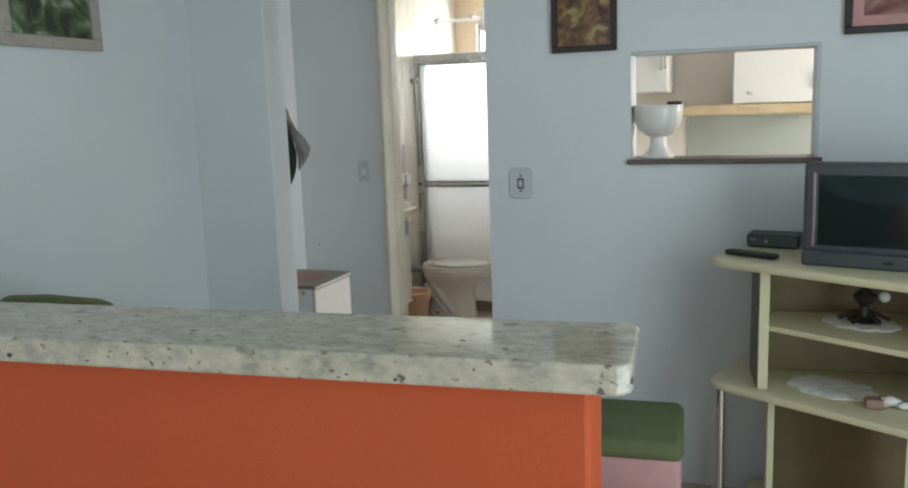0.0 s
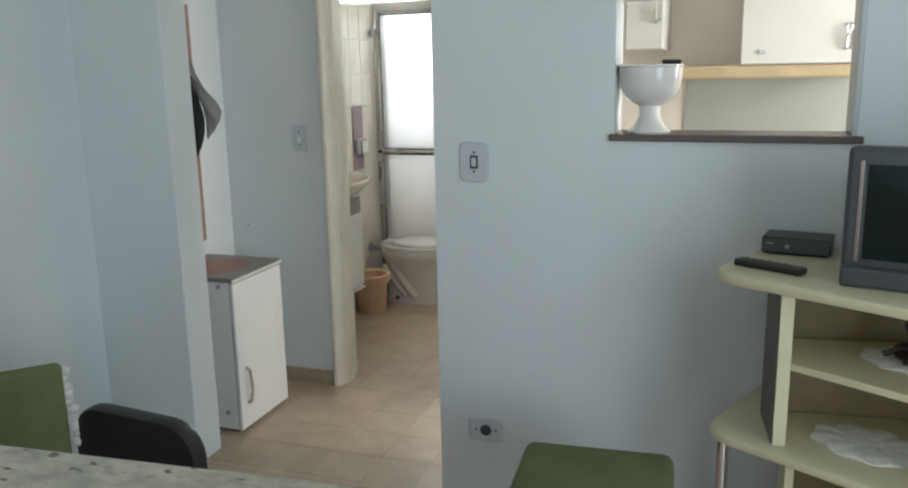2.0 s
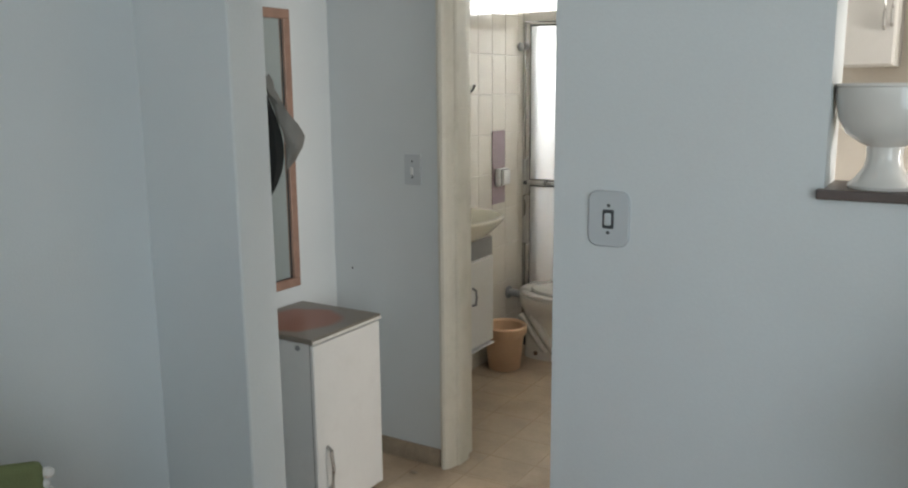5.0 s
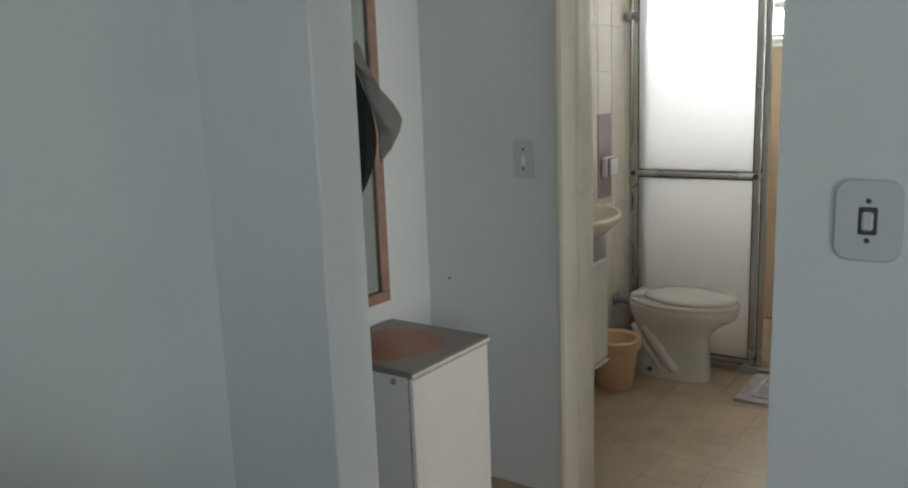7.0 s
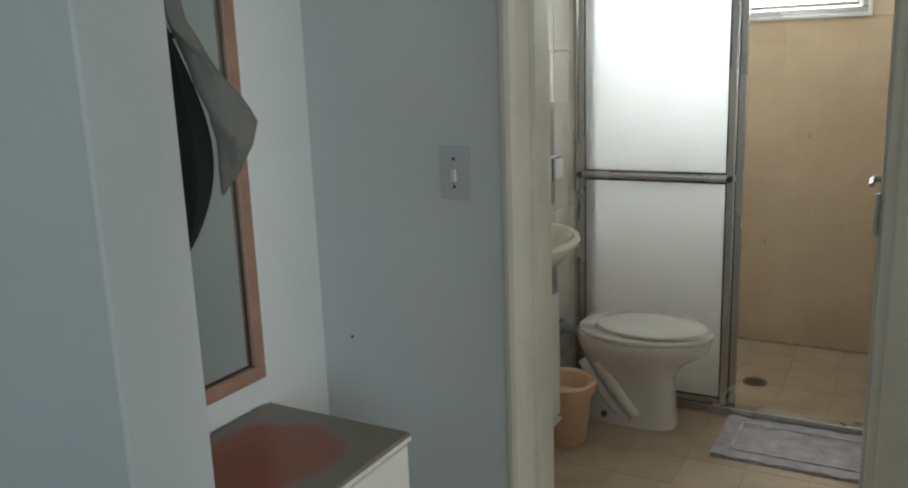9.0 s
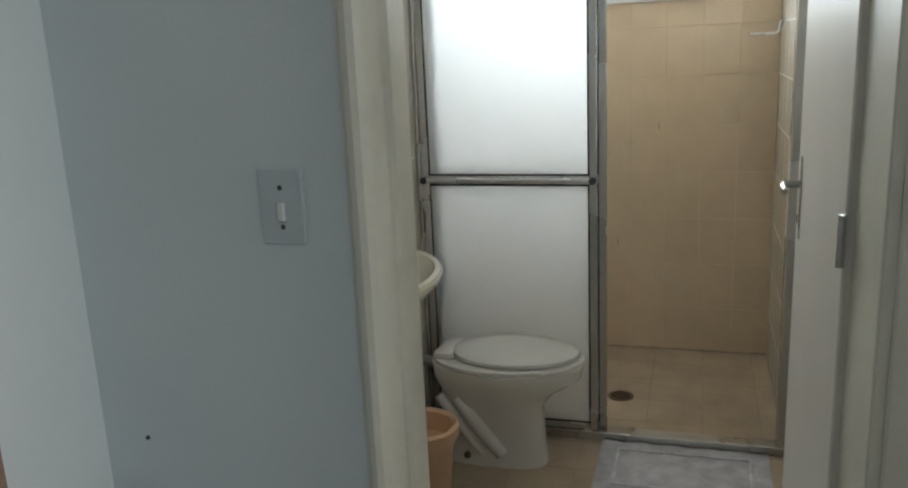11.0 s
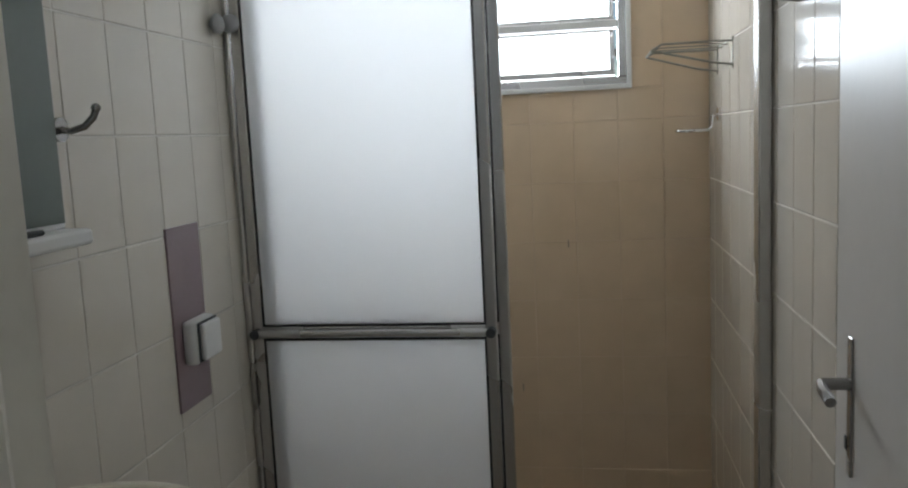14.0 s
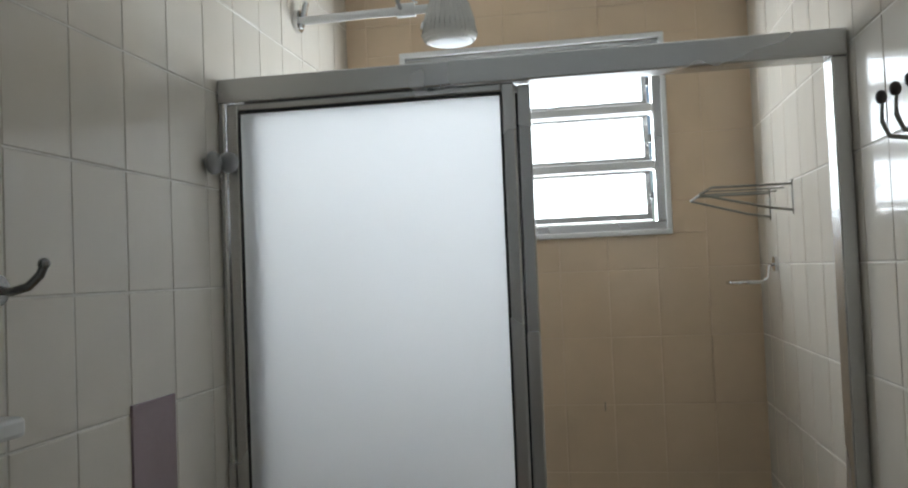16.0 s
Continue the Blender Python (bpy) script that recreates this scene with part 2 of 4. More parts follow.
def granite_material():
    """Cream granite with grey clouds, dark flecks and a few long veins."""
    m, n, l, b = nodes_of("cream_granite")
    geo = n.new("ShaderNodeNewGeometry")
    stretch = n.new("ShaderNodeMapping")
    stretch.inputs["Rotation"].default_value = (0, 0, radians(28))
    stretch.inputs["Scale"].default_value = (1.0, 1.7, 1.4)
    l.new(geo.outputs["Position"], stretch.inputs["Vector"])

    def noise_tex(scale, detail, rough):
        t = n.new("ShaderNodeTexNoise")
        t.inputs["Scale"].default_value, t.inputs["Detail"].default_value, t.inputs["Roughness"].default_value = scale, detail, rough
        l.new(stretch.outputs[0], t.inputs["Vector"])
        return t

    base = n.new("ShaderNodeValToRGB")
    base.color_ramp.elements[0].position, base.color_ramp.elements[0].color = 0.34, (0.36, 0.325, 0.265, 1)
    base.color_ramp.elements[1].position, base.color_ramp.elements[1].color = 0.66, (0.58, 0.515, 0.40, 1)
    l.new(noise_tex(26, 6, 0.65).outputs["Fac"], base.inputs[0])
    out = base.outputs[0]
    # brownish clouds, then brown and near-black flecks
    for scale, detail, lo, hi, tone in ((20, 3, 0.60, 0.72, (0.27, 0.245, 0.205)), (48, 3, 0.64, 0.70, (0.15, 0.12, 0.10)), (40, 3, 0.675, 0.71, (0.045, 0.042, 0.042))):
        cut = n.new("ShaderNodeMapRange")
        cut.inputs["From Min"].default_value, cut.inputs["From Max"].default_value = lo, hi
        l.new(noise_tex(scale, detail, 0.5).outputs["Fac"], cut.inputs["Value"])
        mix = n.new("ShaderNodeMix")
        mix.data_type = "RGBA"
        l.new(cut.outputs[0], mix.inputs["Factor"])
        l.new(out, mix.inputs["A"])
        mix.inputs["B"].default_value = (*tone, 1)
        out = mix.outputs["Result"]
    l.new(out, b.inputs["Base Color"])
    b.inputs["Roughness"].default_value = 0.09
    return m


M_GRANITE = granite_material()


def cabinet_top_material():
    """Grey-brown laminate with one faded red-brown stain."""
    m, n, l, b = nodes_of("stained_laminate")
    geo = n.new("ShaderNodeNewGeometry")
    off = n.new("ShaderNodeVectorMath")
    off.operation = "SUBTRACT"
    off.inputs[1].default_value = (-1.75, 3.17, 0.664)
    l.new(geo.outputs["Position"], off.inputs[0])
    wob = n.new("ShaderNodeTexNoise")
    wob.inputs["Scale"].default_value = 9
    l.new(geo.outputs["Position"], wob.inputs["Vector"])
    ln = n.new("ShaderNodeVectorMath")
    ln.operation = "LENGTH"
    l.new(off.outputs[0], ln.inputs[0])
    add = n.new("ShaderNodeMath")
    add.operation = "MULTIPLY_ADD"
    l.new(wob.outputs["Fac"], add.inputs[0])
    add.inputs[1].default_value = 0.06
    l.new(ln.outputs["Value"], add.inputs[2])
    cut = n.new("ShaderNodeMapRange")
    cut.inputs["From Min"].default_value, cut.inputs["From Max"].default_value = 0.16, 0.185
    cut.inputs["To Min"].default_value, cut.inputs["To Max"].default_value = 1.0, 0.0
    l.new(add.outputs[0], cut.inputs["Value"])
    mix = n.new("ShaderNodeMix")
    mix.data_type = "RGBA"
    mix.inputs["A"].default_value, mix.inputs["B"].default_value = (0.21, 0.18, 0.15, 1), (0.29, 0.085, 0.045, 1)
    l.new(cut.outputs[0], mix.inputs["Factor"])
    l.new(mix.outputs["Result"], b.inputs["Base Color"])
    b.inputs["Roughness"].default_value = 0.35
    return m


M_CAB_TOP = cabinet_top_material()


def picture_material(name, a, b2, c, scale, seed):
    """A print with soft blotches of three colours."""
    m, n, l, b = nodes_of(name)
    geo = n.new("ShaderNodeNewGeometry")
    tex = n.new("ShaderNodeTexNoise")
    tex.noise_dimensions = "4D"
    tex.inputs["W"].default_value = seed
    tex.inputs["Scale"].default_value, tex.inputs["Detail"].default_value, tex.inputs["Distortion"].default_value = scale, 3, 1.2
    l.new(geo.outputs["Position"], tex.inputs["Vector"])
    ramp = n.new("ShaderNodeValToRGB")
    ramp.color_ramp.elements[0].position, ramp.color_ramp.elements[0].color = 0.38, (*a, 1)
    ramp.color_ramp.elements[1].position, ramp.color_ramp.elements[1].color = 0.66, (*c, 1)
    mid = ramp.color_ramp.elements.new(0.52)
    mid.color = (*b2, 1)
    l.new(tex.outputs["Fac"], ramp.inputs[0])
    l.new(ramp.outputs[0], b.inputs["Base Color"])
    b.inputs["Roughness"].default_value = 0.3
    return m


M_PIC_GREEN = picture_material("leaf_print", (0.02, 0.035, 0.02), (0.09, 0.14, 0.06), (0.40, 0.44, 0.36), 9, 1)
M_PIC_BROWN = picture_material("fruit_print", (0.05, 0.02, 0.015), (0.20, 0.09, 0.04), (0.36, 0.30, 0.12), 16, 2)
M_PIC_PINK = picture_material("red_print", (0.20, 0.05, 0.05), (0.35, 0.16, 0.14), (0.45, 0.33, 0.28), 10, 3)

# ---- building helpers ----
def add_box(bm, x0, y0, z0, x1, y1, z1, bevel=0.0, seg=1):
    """One closed box, its edges rounded where bevel is given."""
    own = bmesh.new()
    bmesh.ops.create_cube(own, size=1.0, matrix=Matrix.Translation(((x0 + x1) / 2, (y0 + y1) / 2, (z0 + z1) / 2)) @ Matrix.Diagonal((x1 - x0, y1 - y0, z1 - z0, 1)))
    if bevel:
        bmesh.ops.bevel(own, geom=own.edges[:], offset=bevel, segments=seg, affect="EDGES", profile=0.5)
    merge(bm, own)
    return bm


def merge(bm, own):
    data = bpy.data.meshes.new("joined")
    own.to_mesh(data)
    bm.from_mesh(data)
    own.free()
    bpy.data.meshes.remove(data)


def box(x0, y0, z0, x1, y1, z1, bevel=0.0, seg=1):
    return add_box(bmesh.new(), x0, y0, z0, x1, y1, z1, bevel, seg)


def add_loft(bm, rings, close=True, cap=True):
    """Skin between rings of points, each ring with the same count."""
    rows = [[bm.verts.new(p) for p in ring] for ring in rings]
    n = len(rows[0])
    for a, b in zip(rows, rows[1:]):
        for i in range(n if close else n - 1):
            j = (i + 1) % n
            bm.faces.new((a[i], a[j], b[j], b[i]))
    if cap:
        bm.faces.new(list(reversed(rows[0])))
        bm.faces.new(rows[-1])
    bmesh.ops.recalc_face_normals(bm, faces=bm.faces[:])
    return bm


def lathe(profile, seg=32, cx=0.0, cy=0.0, cap=True, wave=0.0, waves=0):
    """A turned shape from (radius, height) pairs about a vertical axis."""
    rings = []
    for k, (r, z) in enumerate(profile):
        ring = []
        for i in range(seg):
            a = 2 * math.pi * i / seg
            q = r * (1 + wave * math.sin(waves * a))
            ring.append((cx + q * math.cos(a), cy + q * math.sin(a), z))
        rings.append(ring)
    return add_loft(bmesh.new(), rings, cap=cap)


def add_tube(bm, points, radius, seg=8):
    """A round bar along a line of points."""
    pts = [Vector(p) for p in points]
    rings = []
    up = Vector((0, 0, 1))
    for i, p in enumerate(pts):
        d = (pts[min(i + 1, len(pts) - 1)] - pts[max(i - 1, 0)]).normalized()
        side = d.cross(up)
        if side.length < 0.05:
            side = d.cross(Vector((0, 1, 0)))
        side.normalize()
        other = side.cross(d).normalized()
        rings.append([p + radius * (math.cos(2 * math.pi * k / seg) * side + math.sin(2 * math.pi * k / seg) * other) for k in range(seg)])
    own = bmesh.new()
    add_loft(own, rings)
    merge(bm, own)
    return bm


def tube(points, radius, seg=8):
    return add_tube(bmesh.new(), points, radius, seg)


def arc(center, r, a0, a1, n, plane="xz"):
    out = []
    for i in range(n + 1):
        a = radians(a0 + (a1 - a0) * i / n)
        u, v = r * math.cos(a), r * math.sin(a)
        c = Vector(center)
        out.append(c + (Vector((u, 0, v)) if plane == "xz" else Vector((0, u, v)) if plane == "yz" else Vector((u, v, 0))))
    return out


def add_ball(bm, center, r, squash=(1, 1, 1), u=14, v=9):
    own = bmesh.new()
    bmesh.ops.create_uvsphere(own, u_segments=u, v_segments=v, radius=r, matrix=Matrix.Translation(center) @ Matrix.Diagonal((*squash, 1)))
    merge(bm, own)
    return bm


def extrude_outline(outline, z0, z1, bevel=0.0):
    """A slab with the given plan outline."""
    bm = bmesh.new()
    add_loft(bm, [[(x, y, z0) for x, y in outline], [(x, y, z1) for x, y in outline]])
    if bevel:
        edges = [e for e in bm.edges if abs(e.verts[0].co.z - e.verts[1].co.z) < 1e-6]
        bmesh.ops.bevel(bm, geom=edges, offset=bevel, segments=2, affect="EDGES", profile=0.5)
    return bm


def mesh_object(name, bm, material, smooth=False):
    data = bpy.data.meshes.new(name)
    bm.to_mesh(data)
    bm.free()
    data.materials.append(material)
    if smooth:
        data.shade_smooth()
        data.set_sharp_from_angle(angle=radians(35))
    return new(name, data)


def part(name, bm, material, parent, label="", smooth=False):
    """One mesh object under a thing or under a part, in the parent's own frame."""
    ob = mesh_object(name, bm, material, smooth)
    ob.parent = parent
    return tagged(ob, label) if label else ob


def thing(name, place, label, category, group="", turn=0.0):
    ob = new(name)
    ob.empty_display_size = 0.05
    ob.matrix_world = pose(*place, 0, 0, turn)
    return tagged(ob, label, category, group)


def structure(name, bm, material, label="", category=""):
    return tagged(mesh_object(name, bm, material), label, category, kind="structure")


def wall_with_hole(axis, at0, at1, lo, hi, z0, z1, h0, h1, hz0, hz1):
    """A wall along x or y with one opening through it."""
    bm = bmesh.new()
    pieces = [(lo, h0, z0, z1), (h1, hi, z0, z1)]
    if hz0 > z0:
        pieces.append((h0, h1, z0, hz0))
    if hz1 < z1:
        pieces.append((h0, h1, hz1, z1))
    for a, b, c, d in pieces:
        if b - a > 1e-4:
            add_box(bm, *((a, at0, c, b, at1, d) if axis == "x" else (at0, a, c, at1, b, d)))
    return bm


# ---- the setting ----
TOP = 2.55
structure("wall_living_west", box(-2.10, -2.6, 0, -1.95, 2.715, TOP), M_WALL, "smooth white painted living room wall", "wall")
structure("wall_partition", box(-2.10, 2.715, 0, -1.560, 2.86, TOP, 0.004), M_WALL, "short white painted partition wall with a bare end", "wall")
structure("wall_hall_west", box(-2.10, 2.86, 0, -1.935, 3.60, TOP), M_WALL, "white painted hallway wall", "wall")
structure("wall_bathroom_south", wall_with_hole("x", 3.60, 3.76, -2.10, -0.43, 0, TOP, -1.435, -0.685, 0, 2.12), M_WALL, "white painted wall with the bathroom doorway", "wall")
wall_bw = structure("wall_bathroom_west", box(-2.10, 3.76, 0, -1.8990, 6.34, TOP), M_GROUT, "bathroom wall of white glazed tiles", "wall")
wall_bn = structure("wall_bathroom_north", wall_with_hole("x", 6.1885, 6.34, -1.899, -0.500, 0, TOP, -1.708, -0.905, 1.547, 2.142), M_GROUT_BOUNCE, "shower wall of glazed tiles, warm bounce put into their beige, with a window", "wall")
wall_be = structure("wall_bathroom_east", box(-0.643, 3.76, 0, -0.50, 6.1885, TOP), M_GROUT, "bathroom wall of white glazed tiles", "wall")
# the opening is added, out of view, to brighten the hall from the kitchen
structure("wall_hall_east", wall_with_hole("y", -0.575, -0.43, 2.885, 3.60, 0, TOP, 3.05, 3.52, 0, 2.10), M_WALL, "white painted hallway wall with an added unseen opening that lets kitchen light in", "wall")
PX0, PX1, PZ0, PZ1 = -0.012, 0.638, 1.267, 1.670
structure("wall_living_north", wall_with_hole("x", 2.73, 2.885, -0.575, 2.20, 0, TOP, PX0, PX1, PZ0, PZ1), M_WALL, "white painted wall with a serving hatch to the kitchen", "wall")
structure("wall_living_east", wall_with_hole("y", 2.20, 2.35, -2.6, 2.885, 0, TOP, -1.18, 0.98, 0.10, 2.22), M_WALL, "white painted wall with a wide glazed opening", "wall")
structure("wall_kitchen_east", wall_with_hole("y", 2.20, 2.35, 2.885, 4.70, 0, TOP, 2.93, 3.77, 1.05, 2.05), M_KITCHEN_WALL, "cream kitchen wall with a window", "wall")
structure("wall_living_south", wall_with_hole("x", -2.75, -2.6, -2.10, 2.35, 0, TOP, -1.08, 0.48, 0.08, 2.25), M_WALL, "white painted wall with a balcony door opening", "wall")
structure("wall_kitchen_north", box(-0.50, 4.55, 0, 2.20, 4.70, TOP), M_KITCHEN_WALL, "cream painted kitchen wall", "wall")
structure("ceiling", box(-2.10, -2.75, TOP, 2.35, 6.34, TOP + 0.12), M_CEIL, "plain white painted ceiling", "ceiling")
floor = structure("floor", box(-2.10, -2.75, -0.15, 2.35, 6.34, -0.0012), M_FLOOR_GROUT, "beige stained ceramic tile floor", "floor")
structure("skirting", box(-1.935, 3.588, 0.0, -1.435, 3.60, 0.072, 0.002), M_BASE, "low brown tile skirting along the hallway wall", "skirting")

# the bathroom door's frame and open leaf
door = thing("door_frame", (-1.06, 3.59, 0), "greenish cream painted wooden door frame round the bathroom doorway", "door frame")
tagged(door, kind="structure")


profile = [(-1.437, 3.600), (-1.426, 3.599), (-1.4245, 3.582), (-1.414, 3.579), (-1.404, 3.583), (-1.396, 3.596), (-1.389, 3.618), (-1.386, 3.636),
           (-1.381, 3.640), (-1.377, 3.648), (-1.376, 3.712), (-1.380, 3.720), (-1.398, 3.722), (-1.400, 3.782), (-1.437, 3.782)]
part("jamb", extrude_outline([(x + 1.06, y - 3.59) for x, y in profile], 0, 2.12), M_TRIM, door)
part("jamb", add_box(box(0.338, -0.004, 0, 0.370, 0.205, 2.12, 0.003), 0.355, -0.012, 0, 0.420, 0.012, 2.12, 0.004), M_TRIM, door)
part("moulding", box(0.425, -0.020, 0, 0.445, 0.002, 2.16, 0.004), M_TRIM, door)
part("moulding", box(-0.385, -0.014, 2.09, 0.43, 0.012, 2.16, 0.004), M_TRIM, door)
part("door_head", box(-0.377, -0.004, 2.09, 0.370, 0.18, 2.12, 0.003), M_TRIM, door)

leaf = thing("bathroom_door", (-0.735, 3.79, 0), "cream painted flush door standing open against the tiled wall", "door")
part("leaf", box(0, 0, 0.01, 0.034, 0.635, 2.08, 0.003), M_DOOR, leaf)
handle = part("handle_plate", box(-0.003, 0.562, 0.960, 0.0, 0.578, 1.137, 0.0012), M_ALU, leaf, "narrow brushed metal lock plate")
lever = add_tube(tube([(-0.002, 0.570, 1.078), (-0.036, 0.570, 1.078)], 0.008), [(-0.033, 0.574, 1.078), (-0.038, 0.552, 1.076), (-0.037, 0.522, 1.070)], 0.007)
part("lever", lever, M_DULL, handle, "chrome lever handle", True)
part("keyhole", box(-0.0065, 0.566, 0.995, -0.005, 0.574, 1.012), M_BLACK_PLASTIC, handle)
for z in (0.25, 1.05, 1.85):
    part("hinge", tube([(-0.004, 0.0, z), (-0.004, 0.0, z + 0.08)], 0.006), M_ALU, leaf, "", True)


# switch plates
def screw(bm_center, parent, axis="y"):
    bm = bmesh.new()
    add_ball(bm, bm_center, 0.0042, (1, 0.4, 1) if axis == "y" else (0.4, 1, 1), 8, 5)
    part("screw", bm, M_DARK_PLASTIC, parent, "", True)


def rounded_plate(w, h, d, r):
    out = []
    for cx, cz, a0 in ((w / 2 - r, h / 2 - r, 0), (-w / 2 + r, h / 2 - r, 90), (-w / 2 + r, -h / 2 + r, 180), (w / 2 - r, -h / 2 + r, 270)):
        for k in range(6):
            a = radians(a0 + 18 * k)
            out.append((cx + r * math.cos(a), cz + r * math.sin(a)))
    bm = bmesh.new()
    add_loft(bm, [[(x, 0, z) for x, z in out], [(x, -d * 0.6, z) for x, z in out], [(x * 0.95, -d, z * 0.96) for x, z in out]])
    return bm


sw = thing("light_switch", (-0.441, 2.73, 1.185), "rounded pale plastic light switch plate on the wall", "switch")
part("plate", rounded_plate(0.094, 0.124, 0.009, 0.022), M_PLATE, sw, "", True)
part("bezel", box(-0.013, -0.0115, -0.021, 0.013, -0.008, 0.021, 0.002), M_DARK_PLASTIC, sw, "dark rocker surround")
part("rocker", box(-0.008, -0.0155, -0.014, 0.008, -0.010, 0.014, 0.003), M_PLATE, sw)
screw((0, -0.009, 0.030), sw)
screw((0, -0.009, -0.030), sw)

hs = thing("light_switch", (-1.545, 3.60, 1.170), "square-cornered grey-white light switch plate in the hallway", "switch")
part("plate", rounded_plate(0.073, 0.116, 0.007, 0.004), M_PLATE, hs, "", True)
part("rocker", box(-0.006, -0.013, -0.020, 0.006, -0.006, 0.008, 0.002), M_WHITE_PLASTIC, hs)
part("slot", box(-0.006, -0.0078, -0.0235, 0.006, -0.0068, -0.0215), M_GREY_PLASTIC, hs)
screw((0, -0.007, 0.030), hs)
screw((0, -0.007, -0.030), hs)

ol = thing("wall_socket", (-0.412, 2.73, 0.291), "rounded pale plastic wall socket low on the wall", "socket")
part("plate", rounded_plate(0.122, 0.080, 0.009, 0.018), M_PLATE, ol, "", True)
bm = bmesh.new()
add_loft(bm, [[(0.019 * math.cos(a), y, 0.019 * math.sin(a)) for a in [2 * math.pi * k / 20 for k in range(20)]] for y in (-0.007, -0.012)])
sock = part("socket_face", bm, M_DARK_PLASTIC, ol, "round dark socket insert")
for dx in (-0.008, 0.008):
    part("pin_hole", tube([(dx, -0.0118, 0), (dx, -0.0130, 0)], 0.003), M_BLACK_PLASTIC, sock)
screw((0.034, -0.009, 0), ol)
screw((-0.034, -0.009, 0), ol)

bm = bmesh.new()
add_ball(bm, (-1.846, 3.598, 0.760), 0.004, (1, 1, 1), 8, 6)
tagged(mesh_object("nail", bm, M_DARK_PLASTIC), "small dark nail in the hallway wall", "nail")
bm = bmesh.new()
add_ball(bm, (-1.497, 3.497, 0.003), 0.014, (1.3, 0.8, 0.35), 10, 6)
tagged(mesh_object("leaf_scrap", bm, M_BASE), "small brown scrap lying on the hallway floor", "scrap")

# ---- serving hatch and kitchen ----
sill = tagged(mesh_object("hatch_sill", box(PX0 - 0.012, 2.712, PZ0 - 0.012, PX1 + 0.015, 2.900, PZ0 + 0.008, 0.004, 2), M_SILL), "dark brown wooden sill of the serving hatch", "sill")
trim = thing("hatch_trim", (0.31, 2.73, PZ0), "thin grey trim lining the serving hatch", "trim")
tagged(trim, kind="structure")
H = PZ1 - PZ0
part("trim_top", box(PX0 - 0.31, -0.004, H - 0.012, PX1 - 0.31, 0.158, H - 0.001, 0.002), M_PLATE, trim)
part("trim_side", box(PX1 - 0.31 - 0.014, -0.004, 0.009, PX1 - 0.31 - 0.001, 0.158, H - 0.0125, 0.002), M_PLATE, trim)

bowl = thing("pedestal_bowl", (0.083, 2.790, PZ0 + 0.008), "white ceramic pedestal bowl on the hatch sill", "bowl")
part("bowl", lathe([(0.060, 0.0), (0.062, 0.006), (0.050, 0.018), (0.036, 0.038), (0.031, 0.060), (0.033, 0.080), (0.046, 0.086), (0.070, 0.103), (0.085, 0.130), (0.091, 0.165), (0.092, 0.190), (0.095, 0.193), (0.094, 0.198),
                    (0.088, 0.198), (0.086, 0.165), (0.078, 0.132), (0.055, 0.108), (0.0, 0.100)], 40, cap=False), M_CERAMIC, bowl, "", True)
tagged(mesh_object("sunglasses_case", box(0.118, 2.735, PZ0 + 0.2062, 0.172, 2.80, PZ0 + 0.219, 0.006, 2), M_BLACK_PLASTIC), "small black case lying on the bowl's rim", "case")

shelf_board = tagged(mesh_object("kitchen_ledge", box(0.02, 4.20, 1.398, 0.81, 4.55, 1.455, 0.012, 2), M_YELLOW_WOOD), "thick yellow wooden ledge under the kitchen cupboards", "ledge")
splash = structure("kitchen_splashback", box(0.075, 4.538, 0.92, 0.81, 4.55, 1.398), M_GREEN_TILE, "pale green glossy tiled splashback", "splashback")
tagged(mesh_object("kitchen_worktop", box(-0.2, 4.0, 0.86, 2.2, 4.538, 0.90, 0.004), M_GRANITE), "stone kitchen worktop along the wall", "worktop")
base = thing("kitchen_base_cabinet", (1.0, 4.27, 0), "plain white kitchen base cabinet under the worktop", "cabinet")
part("body", box(-1.2, -0.25, 0.0, 1.2, 0.26, 0.86), M_LAMINATE_WHITE, base)


def wall_cabinet(x0, x1, y0, y1, z0, z1, handles, label):
    c = thing("kitchen_wall_cabinet", ((x0 + x1) / 2, y1, z0), label, "cabinet", "kitchen wall cabinets")
    w, d, h = (x1 - x0) / 2, y1 - y0, z1 - z0
    part("body", box(-w, -d + 0.02, 0, w, 0, h, 0.002), M_LAMINATE_WHITE, c)
    dr = part("door", box(-w + 0.003, -d, 0.004, w - 0.003, -d + 0.018, h - 0.004, 0.003), M_LAMINATE_WHITE, c)
    for hx, hz in handles:
        part("handle", tube([(hx, -d, hz), (hx, -d - 0.022, hz + 0.008), (hx, -d - 0.026, hz + 0.05), (hx, -d - 0.022, hz + 0.092), (hx, -d, hz + 0.10)], 0.006), M_ALU, dr, "bow-shaped metal handle", True)


wall_cabinet(-0.175, -0.006, 4.15, 4.545, 1.530, 2.15, [(0.050, 0.12), (0.072, 0.13)], "white laminate wall cupboard with bow handles above the kitchen")
wall_cabinet(0.320, 0.81, 4.20, 4.545, 1.456, 2.15, [(0.176, 0.060), (0.196, 0.064)], "wide white laminate wall cupboard above the wooden ledge")
tagged(mesh_object("cupboard_stopper", box(0.396, 4.19, 1.502, 0.424, 4.1995, 1.522, 0.003), M_PLATE), "small pale plastic catch on the cupboard", "catch")

